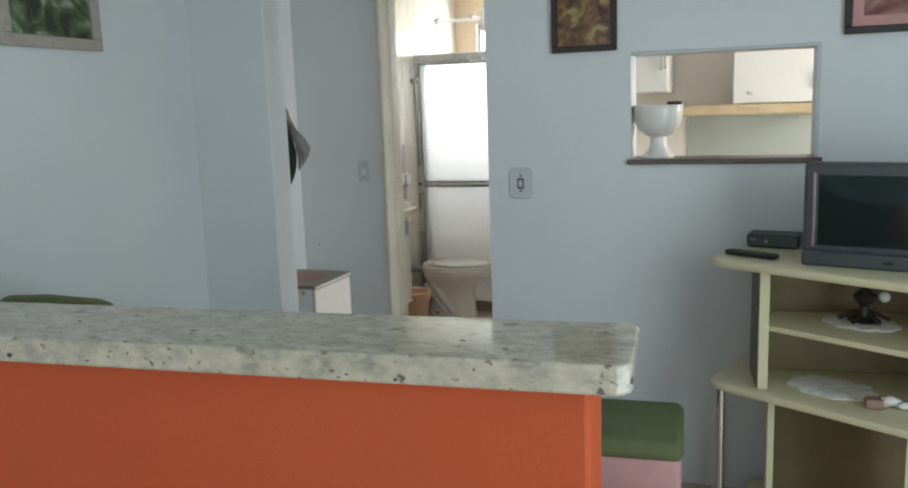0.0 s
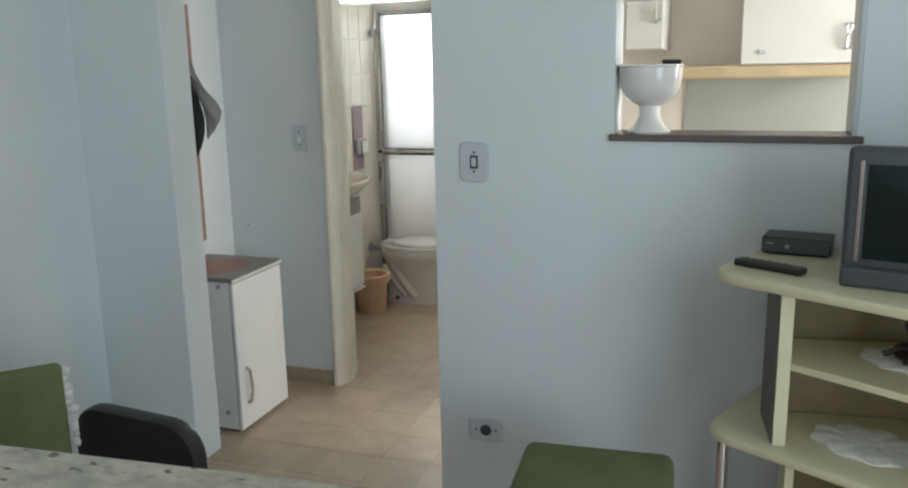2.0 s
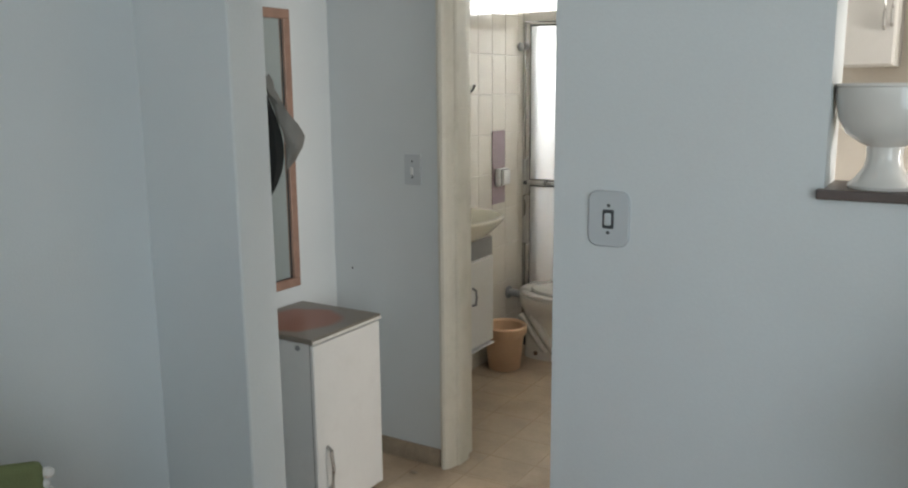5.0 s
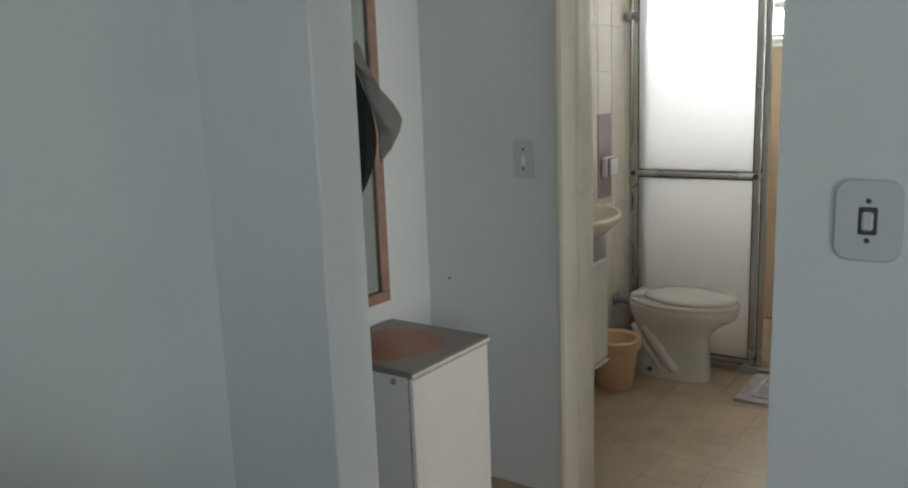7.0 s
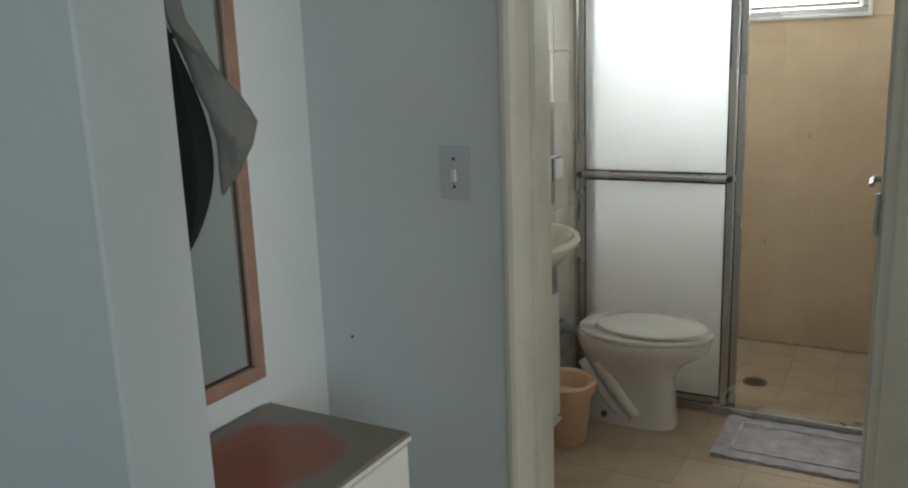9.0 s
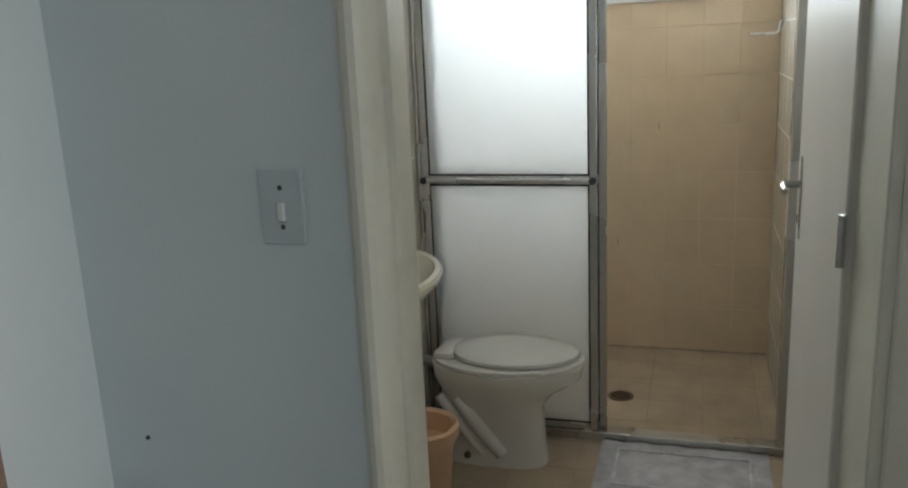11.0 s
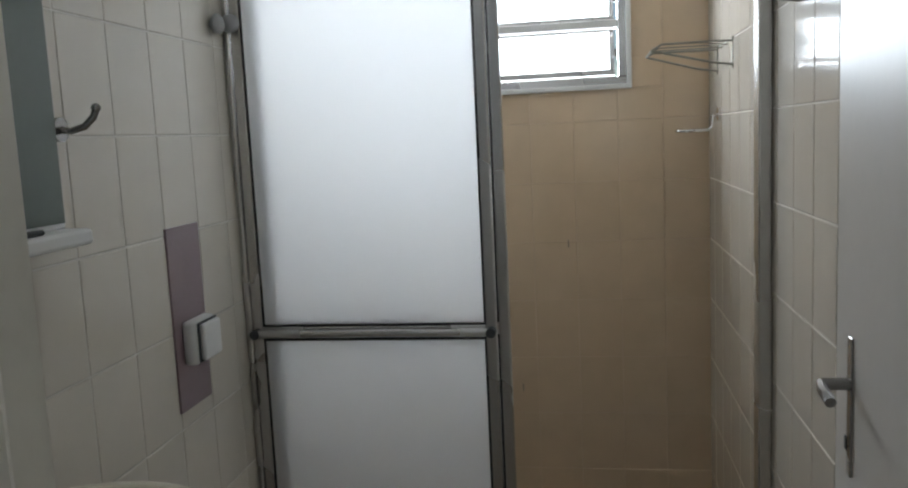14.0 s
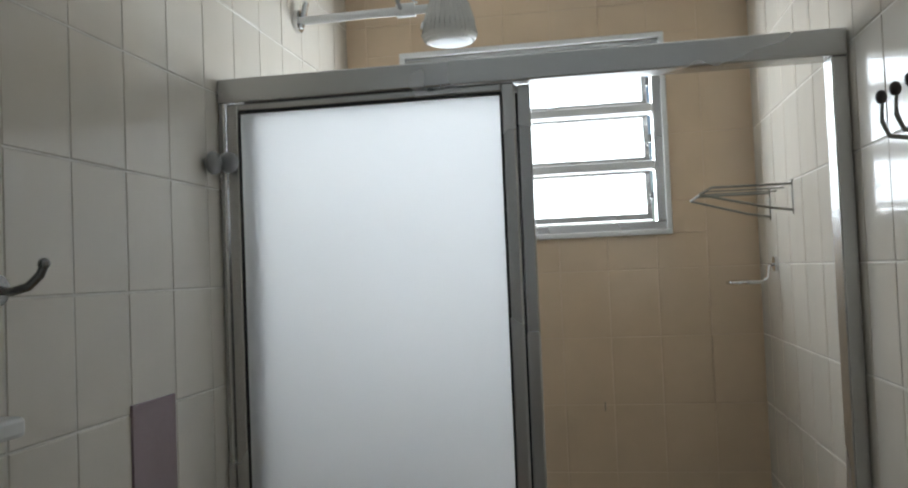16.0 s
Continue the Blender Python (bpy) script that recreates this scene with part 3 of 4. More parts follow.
# ---- living room ----
SKEW = 4.2
bm = box(-2.30, -0.082, 0, -0.050, 0.088, 1.098, 0.008, 2)
bar = structure("bar_wall", bm, M_ORANGE, "orange painted half wall under the granite bar", "wall")
bar.matrix_world = pose(0.254, 0.729, 0, 0, 0, SKEW)
outline = []
for cx, cy, a0 in ((-0.020, 0.087, 0), (-2.28, 0.095, 90), (-2.28, -0.095, 180), (-0.020, -0.082, 270)):
    r = 0.030 if cx > -1 else 0.018
    for k in range(6):
        a = radians(a0 + 18 * k)
        outline.append((cx + r * math.cos(a), cy + r * math.sin(a)))
slab = tagged(mesh_object("granite_bar_top", extrude_outline(outline, 1.0985, 1.143, 0.005), M_GRANITE), "polished speckled cream granite bar top on the orange wall", "bar top")
slab.matrix_world = pose(0.254, 0.729, 0, 0, 0, SKEW)


def stool(place, turn):
    s = thing("stool", place, "low stool with a green cloth seat and pink skirt", "stool", turn=turn)
    own = box(-0.20, -0.195, 0.395, 0.20, 0.195, 0.462, 0.03, 4)
    part("seat", own, M_GREEN_CLOTH, s, "green woven seat cover", True)
    part("skirt", box(-0.194, -0.189, 0.27, 0.194, 0.189, 0.41, 0.025, 3), M_PINK_CLOTH, s, "pink cloth skirt", True)
    for x in (-0.15, 0.15):
        for y in (-0.15, 0.15):
            part("leg", lathe([(0.014, 0.0), (0.018, 0.28)], 12, x, y), M_YELLOW_WOOD, s, "", True)


stool((0.032, 2.175, 0), 4)

chair = thing("dining_chair", (-1.424, 1.693, 0), "dining chair with a green cover edged in white crochet", "chair", turn=49)
part("seat", box(-0.20, 0.19, 0.41, 0.20, 0.47, 0.47, 0.02, 3), M_GREEN_CLOTH, chair, "green padded seat", True)
bk = part("backrest", box(-0.22, 0.15, 0.40, 0.215, 0.19, 0.697, 0.018, 3), M_GREEN_CLOTH, chair, "green cloth back cover", True)
bm = bmesh.new()
for k in range(12):
    low = 1 - k / 11
    add_ball(bm, (0.218 + 0.040 * low * low + 0.006 * math.sin(2.4 * k), 0.172, 0.41 + 0.0235 * k), 0.015 + 0.007 * low, (1.0, 0.6, 0.9 + 0.2 * math.sin(1.7 * k)), 9, 7)
part("crochet_edge", bm, M_LACE, bk, "white crochet edging", True)
for x in (-0.17, 0.17):
    for y in (0.17, 0.43):
        part("leg", lathe([(0.013, 0.0), (0.018, 0.41)], 12, x, y), M_MIRROR_FRAME, chair, "", True)

second = thing("dining_chair", (-1.80, 1.52, 0), "dining chair with a padded green cloth back beside the wall", "chair")
part("seat", box(-0.13, -0.40, 0.41, 0.33, 0.0, 0.47, 0.02, 3), M_GREEN_CLOTH, second, "", True)
own = extrude_outline([(-0.13, 0.40), (0.425, 0.40), (0.420, 0.68), (0.402, 0.82), (0.372, 0.895), (0.340, 0.928), (0.300, 0.938), (0.10, 0.944), (-0.06, 0.934), (-0.12, 0.90)], -0.05, 0.0, 0.012)
own.transform(Matrix.Rotation(radians(90), 4, "X"))
part("backrest", own, M_GREEN_CLOTH, second, "green cloth back cover", True)
for x in (-0.10, 0.18):
    for y in (-0.36, 0.02):
        part("leg", lathe([(0.013, 0.0), (0.018, 0.41)], 12, x, y), M_MIRROR_FRAME, second, "", True)
arm = thing("easy_chair", (-1.205, 2.0, 0), "low black padded chair with a rounded back", "chair", turn=-3)
back = []
for cx, cz, r, a0 in ((0.110, 0.450, 0.105, 0), (-0.120, 0.478, 0.085, 90), (-0.180, 0.125, 0.025, 180), (0.190, 0.125, 0.025, 270)):
    back += [(cx + r * math.cos(radians(a0 + 15 * k)), cz + r * math.sin(radians(a0 + 15 * k))) for k in range(7)]
own = extrude_outline(back, -0.030, 0.030, 0.014)
own.transform(Matrix.Rotation(radians(90), 4, "X"))
part("backrest", own, M_BLACK_LEATHER, arm, "black padded backrest", True)
part("seat", box(-0.190, -0.40, 0.20, 0.195, -0.03, 0.29, 0.025, 3), M_BLACK_LEATHER, arm, "", True)
for x in (-0.165, 0.17):
    for y in (0.0, -0.36):
        part("leg", lathe([(0.013, 0.0), (0.016, 0.205)], 12, x, y), M_DARK_PLASTIC, arm, "", True)


def picture(place, w, h, rim, depth, frame_mat, print_mat, label, turn, mount=None):
    p = thing("picture", place, label, "picture", turn=turn)
    f = bmesh.new()
    add_box(f, -w / 2, -depth, 0, w / 2, 0, rim, 0.003)
    add_box(f, -w / 2, -depth, h - rim, w / 2, 0, h, 0.003)
    add_box(f, -w / 2, -depth, rim, -w / 2 + rim, 0, h - rim, 0.003)
    add_box(f, w / 2 - rim, -depth, rim, w / 2, 0, h - rim, 0.003)
    part("picture_frame", f, frame_mat, p)
    if mount:
        part("mount", box(-w / 2 + rim, -0.008, rim, w / 2 - rim, -0.001, h - rim), mount, p)
        k = 0.035
        part("print", box(-w / 2 + rim + k, -0.010, rim + k, w / 2 - rim - k, -0.0085, h - rim - k), print_mat, p)
    else:
        part("print", box(-w / 2 + rim, -0.008, rim, w / 2 - rim, -0.001, h - rim), print_mat, p)


picture((-1.95, 1.938, 1.748), 0.46, 0.36, 0.042, 0.022, M_TAN_FRAME, M_PIC_GREEN, "framed green leaf print in a silver-tan frame", 90)
picture((-0.184, 2.73, 1.680), 0.246, 0.32, 0.022, 0.020, M_BLACK_FRAME, M_PIC_BROWN, "framed brown still life print in a black frame", 0)
picture((0.916, 2.73, 1.690), 0.42, 0.34, 0.024, 0.020, M_BLACK_FRAME, M_PIC_PINK, "framed red print with a pinkish mount in a black frame", 0, M_PINK_CLOTH)


# corner television stand
def stand_outline(inset=0.0):
    pts = []
    for cx, cy, r, a0, a1 in ((0.380, 2.378, 0.088 - inset, 150, 240), (1.10, 1.985, 0.10 - inset, 240, 330)):
        for k in range(9):
            a = radians(a0 + (a1 - a0) * k / 8)
            pts.append((cx + r * math.cos(a), cy + r * math.sin(a)))
    pts += [(1.44 - inset, 2.25), (1.44 - inset, 2.70 - inset), (0.42 + inset, 2.70 - inset)]
    return pts


tv_stand = thing("tv_stand", (0.012, 0.006, 0), "cream laminate corner television stand with open shelves and chrome posts", "tv stand")
part("top", extrude_outline(stand_outline(), 0.946, 0.973, 0.008), M_CREAM, tv_stand, "", True)
part("lower_shelf", extrude_outline(stand_outline(), 0.530, 0.556, 0.008), M_CREAM, tv_stand, "", True)
part("base_board", extrude_outline(stand_outline(0.03), 0.05, 0.075, 0.004), M_CREAM, tv_stand)


def panel(x0, y0, x1, y1, z0, z1, th=0.018):
    d = Vector((x1 - x0, y1 - y0, 0))
    s = Vector((-d.y, d.x, 0)).normalized() * th
    ring = [(x0, y0), (x1, y1), (x1 + s.x, y1 + s.y), (x0 + s.x, y0 + s.y)]
    return extrude_outline(ring, z0, z1, 0.0015)


part("side_panel", panel(0.441, 2.285, 0.421, 2.475, 0.556, 0.946, -0.030), M_CREAM, tv_stand)
# dark sheet over the cream panel: the outer side's shade as colour
part("side_panel_shade", panel(0.4385, 2.290, 0.4185, 2.475, 0.557, 0.945, 0.002), M_DARK_STRIP_SHADE, tv_stand, "outer face with its shade put in as dark brown")
part("side_panel", panel(1.16, 1.90, 1.30, 2.15, 0.556, 0.946, 0.020), M_CREAM, tv_stand)
part("back_panel", panel(0.43, 2.50, 1.34, 2.62, 0.556, 0.946, 0.015), M_BACK_SHADE, tv_stand)
part("middle_shelf", extrude_outline([(0.472, 2.290), (0.83, 2.075), (1.15, 1.915), (1.28, 2.14), (1.30, 2.60), (0.452, 2.49)], 0.750, 0.768, 0.003), M_CREAM, tv_stand)
part("side_panel", panel(0.475, 2.290, 0.475, 2.55, 0.075, 0.530, -0.020), M_CREAM, tv_stand)
part("side_panel", panel(0.845, 2.085, 0.93, 2.40, 0.075, 0.530, -0.020), M_CREAM, tv_stand)
part("back_panel", panel(0.478, 2.55, 1.30, 2.62, 0.075, 0.530, 0.015), M_BACK_SHADE, tv_stand)
for x, y in ((0.325, 2.40), (1.14, 1.93)):
    part("post", lathe([(0.016, 0.0), (0.016, 0.530)], 16, x, y), M_CHROME, tv_stand, "chrome tube post", True)
for x, y in ((0.55, 2.45), (1.05, 2.1), (1.3, 2.5)):
    part("foot", lathe([(0.02, 0.0), (0.02, 0.05)], 12, x, y), M_BLACK_PLASTIC, tv_stand, "", True)

tv = thing("television", (0.572, 2.306, 0.973), "old charcoal tube television on the cream stand", "television", turn=-16)
W, TH = 0.56, 0.315
case = bmesh.new()
add_box(case, 0.0, 0.0, 0.0, W, 0.06, TH, 0.012, 2)
own = bmesh.new()
add_loft(own, [[(0.02, 0.06, 0.015), (W - 0.02, 0.06, 0.015), (W - 0.02, 0.06, TH - 0.012), (0.02, 0.06, TH - 0.012)],
               [(0.04, 0.20, 0.015), (W - 0.04, 0.20, 0.015), (W - 0.04, 0.20, TH - 0.03), (0.04, 0.20, TH - 0.03)],
               [(0.14, 0.36, 0.015), (W - 0.14, 0.36, 0.015), (W - 0.14, 0.36, TH - 0.10), (0.14, 0.36, TH - 0.10)]])
merge(case, own)
part("casing", case, M_DARK_PLASTIC, tv, "charcoal plastic casing")
screen = bmesh.new()
rings = []
for k in range(7):
    f = k / 6
    rings.append([(0.045 + (W - 0.09) * i / 10, -0.002 - 0.012 * math.sin(math.pi * i / 10) * math.sin(math.pi * f), 0.062 + (TH - 0.10) * f) for i in range(11)])
add_loft(screen, rings, close=False, cap=False)
part("screen", screen, M_DARK_GLASS, tv, "dark curved glass screen", True)
part("screen_surround", box(0.028, -0.003, 0.055, 0.036, 0.002, TH - 0.03, 0.001), M_ALU, tv, "pale bright strip beside the screen")
part("control_strip", box(0.005, -0.030, 0.0, W - 0.005, 0.0, 0.046, 0.008, 2), M_DARK_PLASTIC, tv)
part("button", box(0.235, -0.033, 0.018, 0.262, -0.029, 0.028, 0.001), M_BLACK_PLASTIC, tv)

stb = thing("set_top_box", (0.502, 2.62, 0.973), "flat black set-top box beside the television", "set-top box", turn=-10)
part("body", box(-0.085, -0.055, 0.004, 0.085, 0.055, 0.046, 0.003), M_BLACK_PLASTIC, stb)
part("front_panel", box(-0.083, -0.058, 0.007, 0.083, -0.055, 0.043, 0.001), M_DARK_PLASTIC, stb)
part("power_button", tube([(-0.02, -0.058, 0.024), (-0.02, -0.060, 0.024)], 0.006), M_GREY_PLASTIC, stb)
part("mark", box(-0.072, -0.0590, 0.028, -0.054, -0.0582, 0.032), M_GREY_PLASTIC, stb)
part("foot", box(-0.075, -0.045, 0.0, 0.075, 0.045, 0.004), M_BLACK_PLASTIC, stb)

rc = thing("remote_control", (0.426, 2.395, 0.973), "slim dark remote control lying on the stand", "remote control", turn=-30)
part("body", box(-0.088, -0.020, 0.0, 0.088, 0.020, 0.018, 0.006, 2), M_BLACK_PLASTIC, rc, "", True)
for i in range(6):
    for j in range(3):
        part("key", box(-0.07 + 0.02 * i, -0.013 + 0.010 * j, 0.018, -0.06 + 0.02 * i, -0.007 + 0.010 * j, 0.0195, 0.0005), M_DARK_PLASTIC, rc)


def doily(name, place, r, label):
    d = bmesh.new()
    rings = []
    for q, z in ((0.0, 0.006), (0.5, 0.007), (0.85, 0.006), (1.0, 0.002)):
        rings.append([(r * q * (1 + 0.05 * q * math.sin(9 * a)) * math.cos(a), r * 0.72 * q * (1 + 0.05 * q * math.sin(9 * a)) * math.sin(a), z + 0.006 * q * abs(math.sin(5 * a))) for a in [2 * math.pi * k / 54 for k in range(54)]])
    rings.append([(x * 0.99, y * 0.99, 0.0) for x, y, z in rings[-1]])
    add_loft(d, rings, cap=False)
    ob = mesh_object(name, d, M_LACE, True)
    ob.matrix_world = pose(*place, 0, 0, -28)
    tagged(ob, label, "doily")


doily("doily", (0.677, 2.35, 0.556), 0.135, "white crocheted cloth on the lower shelf")
doily("doily", (0.757, 2.376, 0.768), 0.115, "cream crocheted doily on the middle shelf")

fig = thing("ornament", (0.767, 2.386, 0.7755), "dark metal ornament standing on a doily", "ornament")
body = lathe([(0.045, 0.0), (0.050, 0.006), (0.020, 0.020), (0.014, 0.050), (0.030, 0.070), (0.034, 0.085), (0.012, 0.105), (0.0, 0.112)], 14, cap=False)
for a in range(0, 360, 60):
    add_tube(body, [(0, 0, 0.02), (0.04 * math.cos(radians(a)), 0.04 * math.sin(radians(a)), 0.025), (0.075 * math.cos(radians(a)), 0.07 * math.sin(radians(a)), 0.008)], 0.007, 6)
part("figure", body, M_FIGURE, fig, "", True)
bm = bmesh.new()
add_ball(bm, (0.052, -0.03, 0.088), 0.017)
part("white_ball", bm, M_WHITE_PLASTIC, fig, "small round white disc", True)
bm = bmesh.new()
for k, (dx, dy, dz, r) in enumerate(((0, 0, 0.018, 0.02), (0.03, 0.01, 0.016, 0.018), (-0.028, 0.006, 0.014, 0.016), (0.012, -0.02, 0.03, 0.018), (0.05, -0.012, 0.014, 0.015))):
    add_ball(bm, (dx, dy, dz), r, (1.2, 0.9, 0.8), 9, 6)
t2 = thing("trinket", (0.812, 2.206, 0.556), "small white and brown shell trinket on the lower shelf", "trinket")
part("shells", bm, M_CERAMIC, t2, "", True)
bm = box(-0.055, -0.03, 0.0, -0.005, 0.02, 0.03, 0.008, 2)
part("brown_base", bm, M_MIRROR_FRAME, t2, "reddish brown block")

# ---- hallway ----
cab = thing("side_cabinet", (-1.735, 3.182, 0), "white laminate side cabinet with a stained grey-brown top", "cabinet")
part("body", box(-0.185, -0.178, 0.012, 0.168, 0.182, 0.645, 0.002), M_LAMINATE_WHITE, cab)
part("top", box(-0.188, -0.188, 0.6455, 0.188, 0.194, 0.664, 0.003), M_CAB_TOP, cab, "grey-brown laminate top with a red-brown stain")
part("edge_band", box(0.1885, -0.186, 0.647, 0.1900, 0.192, 0.657), M_LACE, cab, "pale worn edge strip")
cd = part("door", box(0.170, -0.182, 0.014, 0.187, 0.184, 0.640, 0.003), M_LAMINATE_WHITE, cab)
part("handle", tube([(0.186, -0.130, 0.118), (0.205, -0.131, 0.128), (0.214, -0.133, 0.195), (0.205, -0.131, 0.262), (0.186, -0.130, 0.272)], 0.007), M_ALU, cd, "grey bow-shaped handle", True)
for z in (0.625, 0.085):
    part("screw_cap", tube([(0.118, -0.177, z), (0.118, -0.183, z)], 0.009, 12), M_GREY_PLASTIC, cab, "", True)
part("plinth", box(-0.18, -0.170, 0.0, 0.160, 0.175, 0.012), M_DARK_STRIP_SHADE, cab)
part("door_gap", box(0.1682, -0.1795, 0.014, 0.1698, 0.182, 0.642), M_DARK_STRIP_SHADE, cab)

mir = thing("wall_mirror", (-1.935, 3.17, 0.730), "tall wall mirror in a brown wooden frame", "mirror")
mw, mh, mr = 0.195, 1.024, 0.034
f = bmesh.new()
add_box(f, 0, -mw, 0, 0.022, mw, mr, 0.003)
add_box(f, 0, -mw, mh - mr, 0.022, mw, mh, 0.003)
add_box(f, 0, -mw, mr, 0.022, -mw + mr, mh - mr, 0.003)
add_box(f, 0, mw - mr, mr, 0.022, mw, mh - mr, 0.003)
part("mirror_frame", f, M_MIRROR_FRAME, mir, "brown wooden frame")
part("glass", box(0.001, -mw + mr, mr, 0.008, mw - mr, mh - mr), M_MIRROR, mir, "silvered mirror glass")
inner = bmesh.new()
add_box(inner, 0.008, mw - mr - 0.0025, mr, 0.011, mw - mr - 0.0005, mh - mr)
add_box(inner, 0.008, -mw + mr, mr + 0.0005, 0.011, mw - mr - 0.0005, mr + 0.003)
part("inner_lip", inner, M_BLACK_FRAME, mir, "dark inner lip")

cap = thing("baseball_cap", (-1.582, 2.862, 1.312), "grey cotton cap with a black lining hanging on a hook", "cap")
bm = bmesh.new()
rings = []
SHIFT_X, SHIFT_Y = -0.006, 0.017
shape = ((0.196, 0.000, 0.016, 0.006), (0.178, -0.002, 0.026, 0.011), (0.150, 0.006, 0.030, 0.012), (0.128, 0.016, 0.046, 0.018), (0.105, 0.027, 0.062, 0.024), (0.075, 0.038, 0.084, 0.032), (0.050, 0.046, 0.102, 0.036),
         (0.025, 0.053, 0.114, 0.037), (0.008, 0.057, 0.118, 0.036), (-0.012, 0.059, 0.114, 0.032), (-0.030, 0.060, 0.098, 0.026), (-0.046, 0.060, 0.088, 0.020), (-0.062, 0.059, 0.076, 0.013), (-0.078, 0.058, 0.063, 0.005))
for k, (z, u0, u1, d) in enumerate(shape):
    ring = []
    for i in range(28):
        a = 2 * math.pi * i / 28
        fold = 1 + 0.17 * math.sin(3 * a + 1.1 * k) + 0.10 * math.sin(5 * a - 2.3 * k)
        u = 0.46 * (u0 + u1) + (u1 - u0) / 2 * math.cos(a) * (1 + 0.07 * math.sin(4.1 * k))
        w = d * fold * math.sin(a)
        ring.append((SHIFT_X + 0.72 * u + 0.70 * w, SHIFT_Y + 0.69 * u - 0.72 * w, z + 0.009 * math.sin(2 * a + k)))
    rings.append(ring)
add_loft(bm, rings)
part("crown", bm, M_CAP, cap, "grey cotton crown", True)
bm = bmesh.new()
rings = []
for k in range(17):
    f = k / 16
    z = 0.150 - 0.312 * f
    half = 0.002 + 0.022 * math.sin(math.pi * f ** 1.2) ** 0.9
    rings.append([(SHIFT_X + 0.72 * half * (1 + c) + 0.70 * d, SHIFT_Y + 0.69 * half * (1 + c) - 0.72 * d, z) for c, d in ((-1, 0.0), (0, 0.012), (1, 0.004), (0.8, -0.004), (0, 0.004), (-0.8, -0.003))])
add_loft(bm, rings)
part("brim", bm, M_CAP_DARK, cap, "black curved brim", True)
part("hook", tube([(-0.010, -0.001, 0.140), (-0.005, 0.030, 0.138), (-0.004, 0.040, 0.155)], 0.004), M_CAP_DARK, cap, "", True)

# ---- bathroom ----
BX0, BX1, BY0, BY1 = -1.897, -0.645, 3.76, 6.187

# window over the shower
win = thing("window", (-1.3065, 6.222, 1.547), "aluminium hopper window with three tilted panes above the shower", "window")
tagged(win, kind="structure")
ww, wh = 0.4010, 0.594
f = bmesh.new()
add_box(f, -ww, -0.030, 0, ww, 0.05, 0.030, 0.003)
add_box(f, -ww, -0.030, wh - 0.030, ww, 0.05, wh, 0.003)
add_box(f, -ww, -0.030, 0.030, -ww + 0.030, 0.05, wh - 0.030, 0.003)
add_box(f, ww - 0.030, -0.030, 0.030, ww, 0.05, wh - 0.030, 0.003)
part("window_frame", f, M_ALU, win)
lip = bmesh.new()
add_box(lip, -ww - 0.012, -0.052, -0.012, ww + 0.012, -0.036, 0.004, 0.002)
add_box(lip, -ww - 0.012, -0.052, wh - 0.004, ww + 0.012, -0.036, wh + 0.012, 0.002)
add_box(lip, -ww - 0.012, -0.052, 0.004, -ww + 0.004, -0.036, wh - 0.004, 0.002)
add_box(lip, ww - 0.004, -0.052, 0.004, ww + 0.012, -0.036, wh - 0.004, 0.002)
part("flange", lip, M_WHITE_PLASTIC, win, "white outer flange")
for z in (0.192, 0.368):
    part("mullion", box(-ww + 0.030, -0.026, z, ww - 0.030, 0.048, z + 0.026, 0.003), M_WHITE_PLASTIC, win, "pale horizontal mullion")
M_PANE = glass_material("pale_pane", 0.25)
for z0 in (0.036, 0.212, 0.388):
    tilt = Matrix.Translation((0, 0.005, z0)) @ Matrix.Rotation(radians(-14), 4, "X")
    s = bmesh.new()
    add_box(s, -ww + 0.042, -0.008, 0.0, ww - 0.042, 0.008, 0.020, 0.002)
    add_box(s, -ww + 0.042, -0.008, 0.152, ww - 0.042, 0.008, 0.168, 0.002)
    add_box(s, -ww + 0.042, -0.008, 0.020, -ww + 0.058, 0.008, 0.152, 0.002)
    add_box(s, ww - 0.058, -0.008, 0.020, ww - 0.042, 0.008, 0.152, 0.002)
    s.transform(tilt)
    sash = part("sash", s, M_ALU, win)
    g = box(-ww + 0.058, -0.002, 0.020, ww - 0.058, 0.002, 0.152)
    g.transform(tilt)
    pane = part("pane", g, M_PANE, sash, "frosted pane")
    pane.visible_shadow = False
    part("pivot", box(ww - 0.048, -0.024, z0 + 0.062, ww - 0.034, -0.004, z0 + 0.086, 0.003), M_GREY_PLASTIC, sash)

# shower screen
sc = thing("shower_screen", (-1.28, 5.245, 0), "sliding shower screen of frosted acrylic in an aluminium frame", "shower screen")


def bars(*boxes):
    b = bmesh.new()
    for q in boxes:
        add_box(b, *q, 0.003)
    return b


part("top_rail", bars((-0.616, -0.025, 1.818, 0.634, 0.035, 1.869)), M_ALU, sc)
part("bottom_rail", bars((-0.616, -0.022, 0.001, 0.634, 0.035, 0.036)), M_ALU, sc)
part("wall_post", bars((-0.616, -0.022, 0.036, -0.602, 0.035, 1.818)), M_ALU, sc)
part("wall_post", bars((0.604, -0.022, 0.036, 0.634, 0.035, 1.818)), M_ALU, sc)


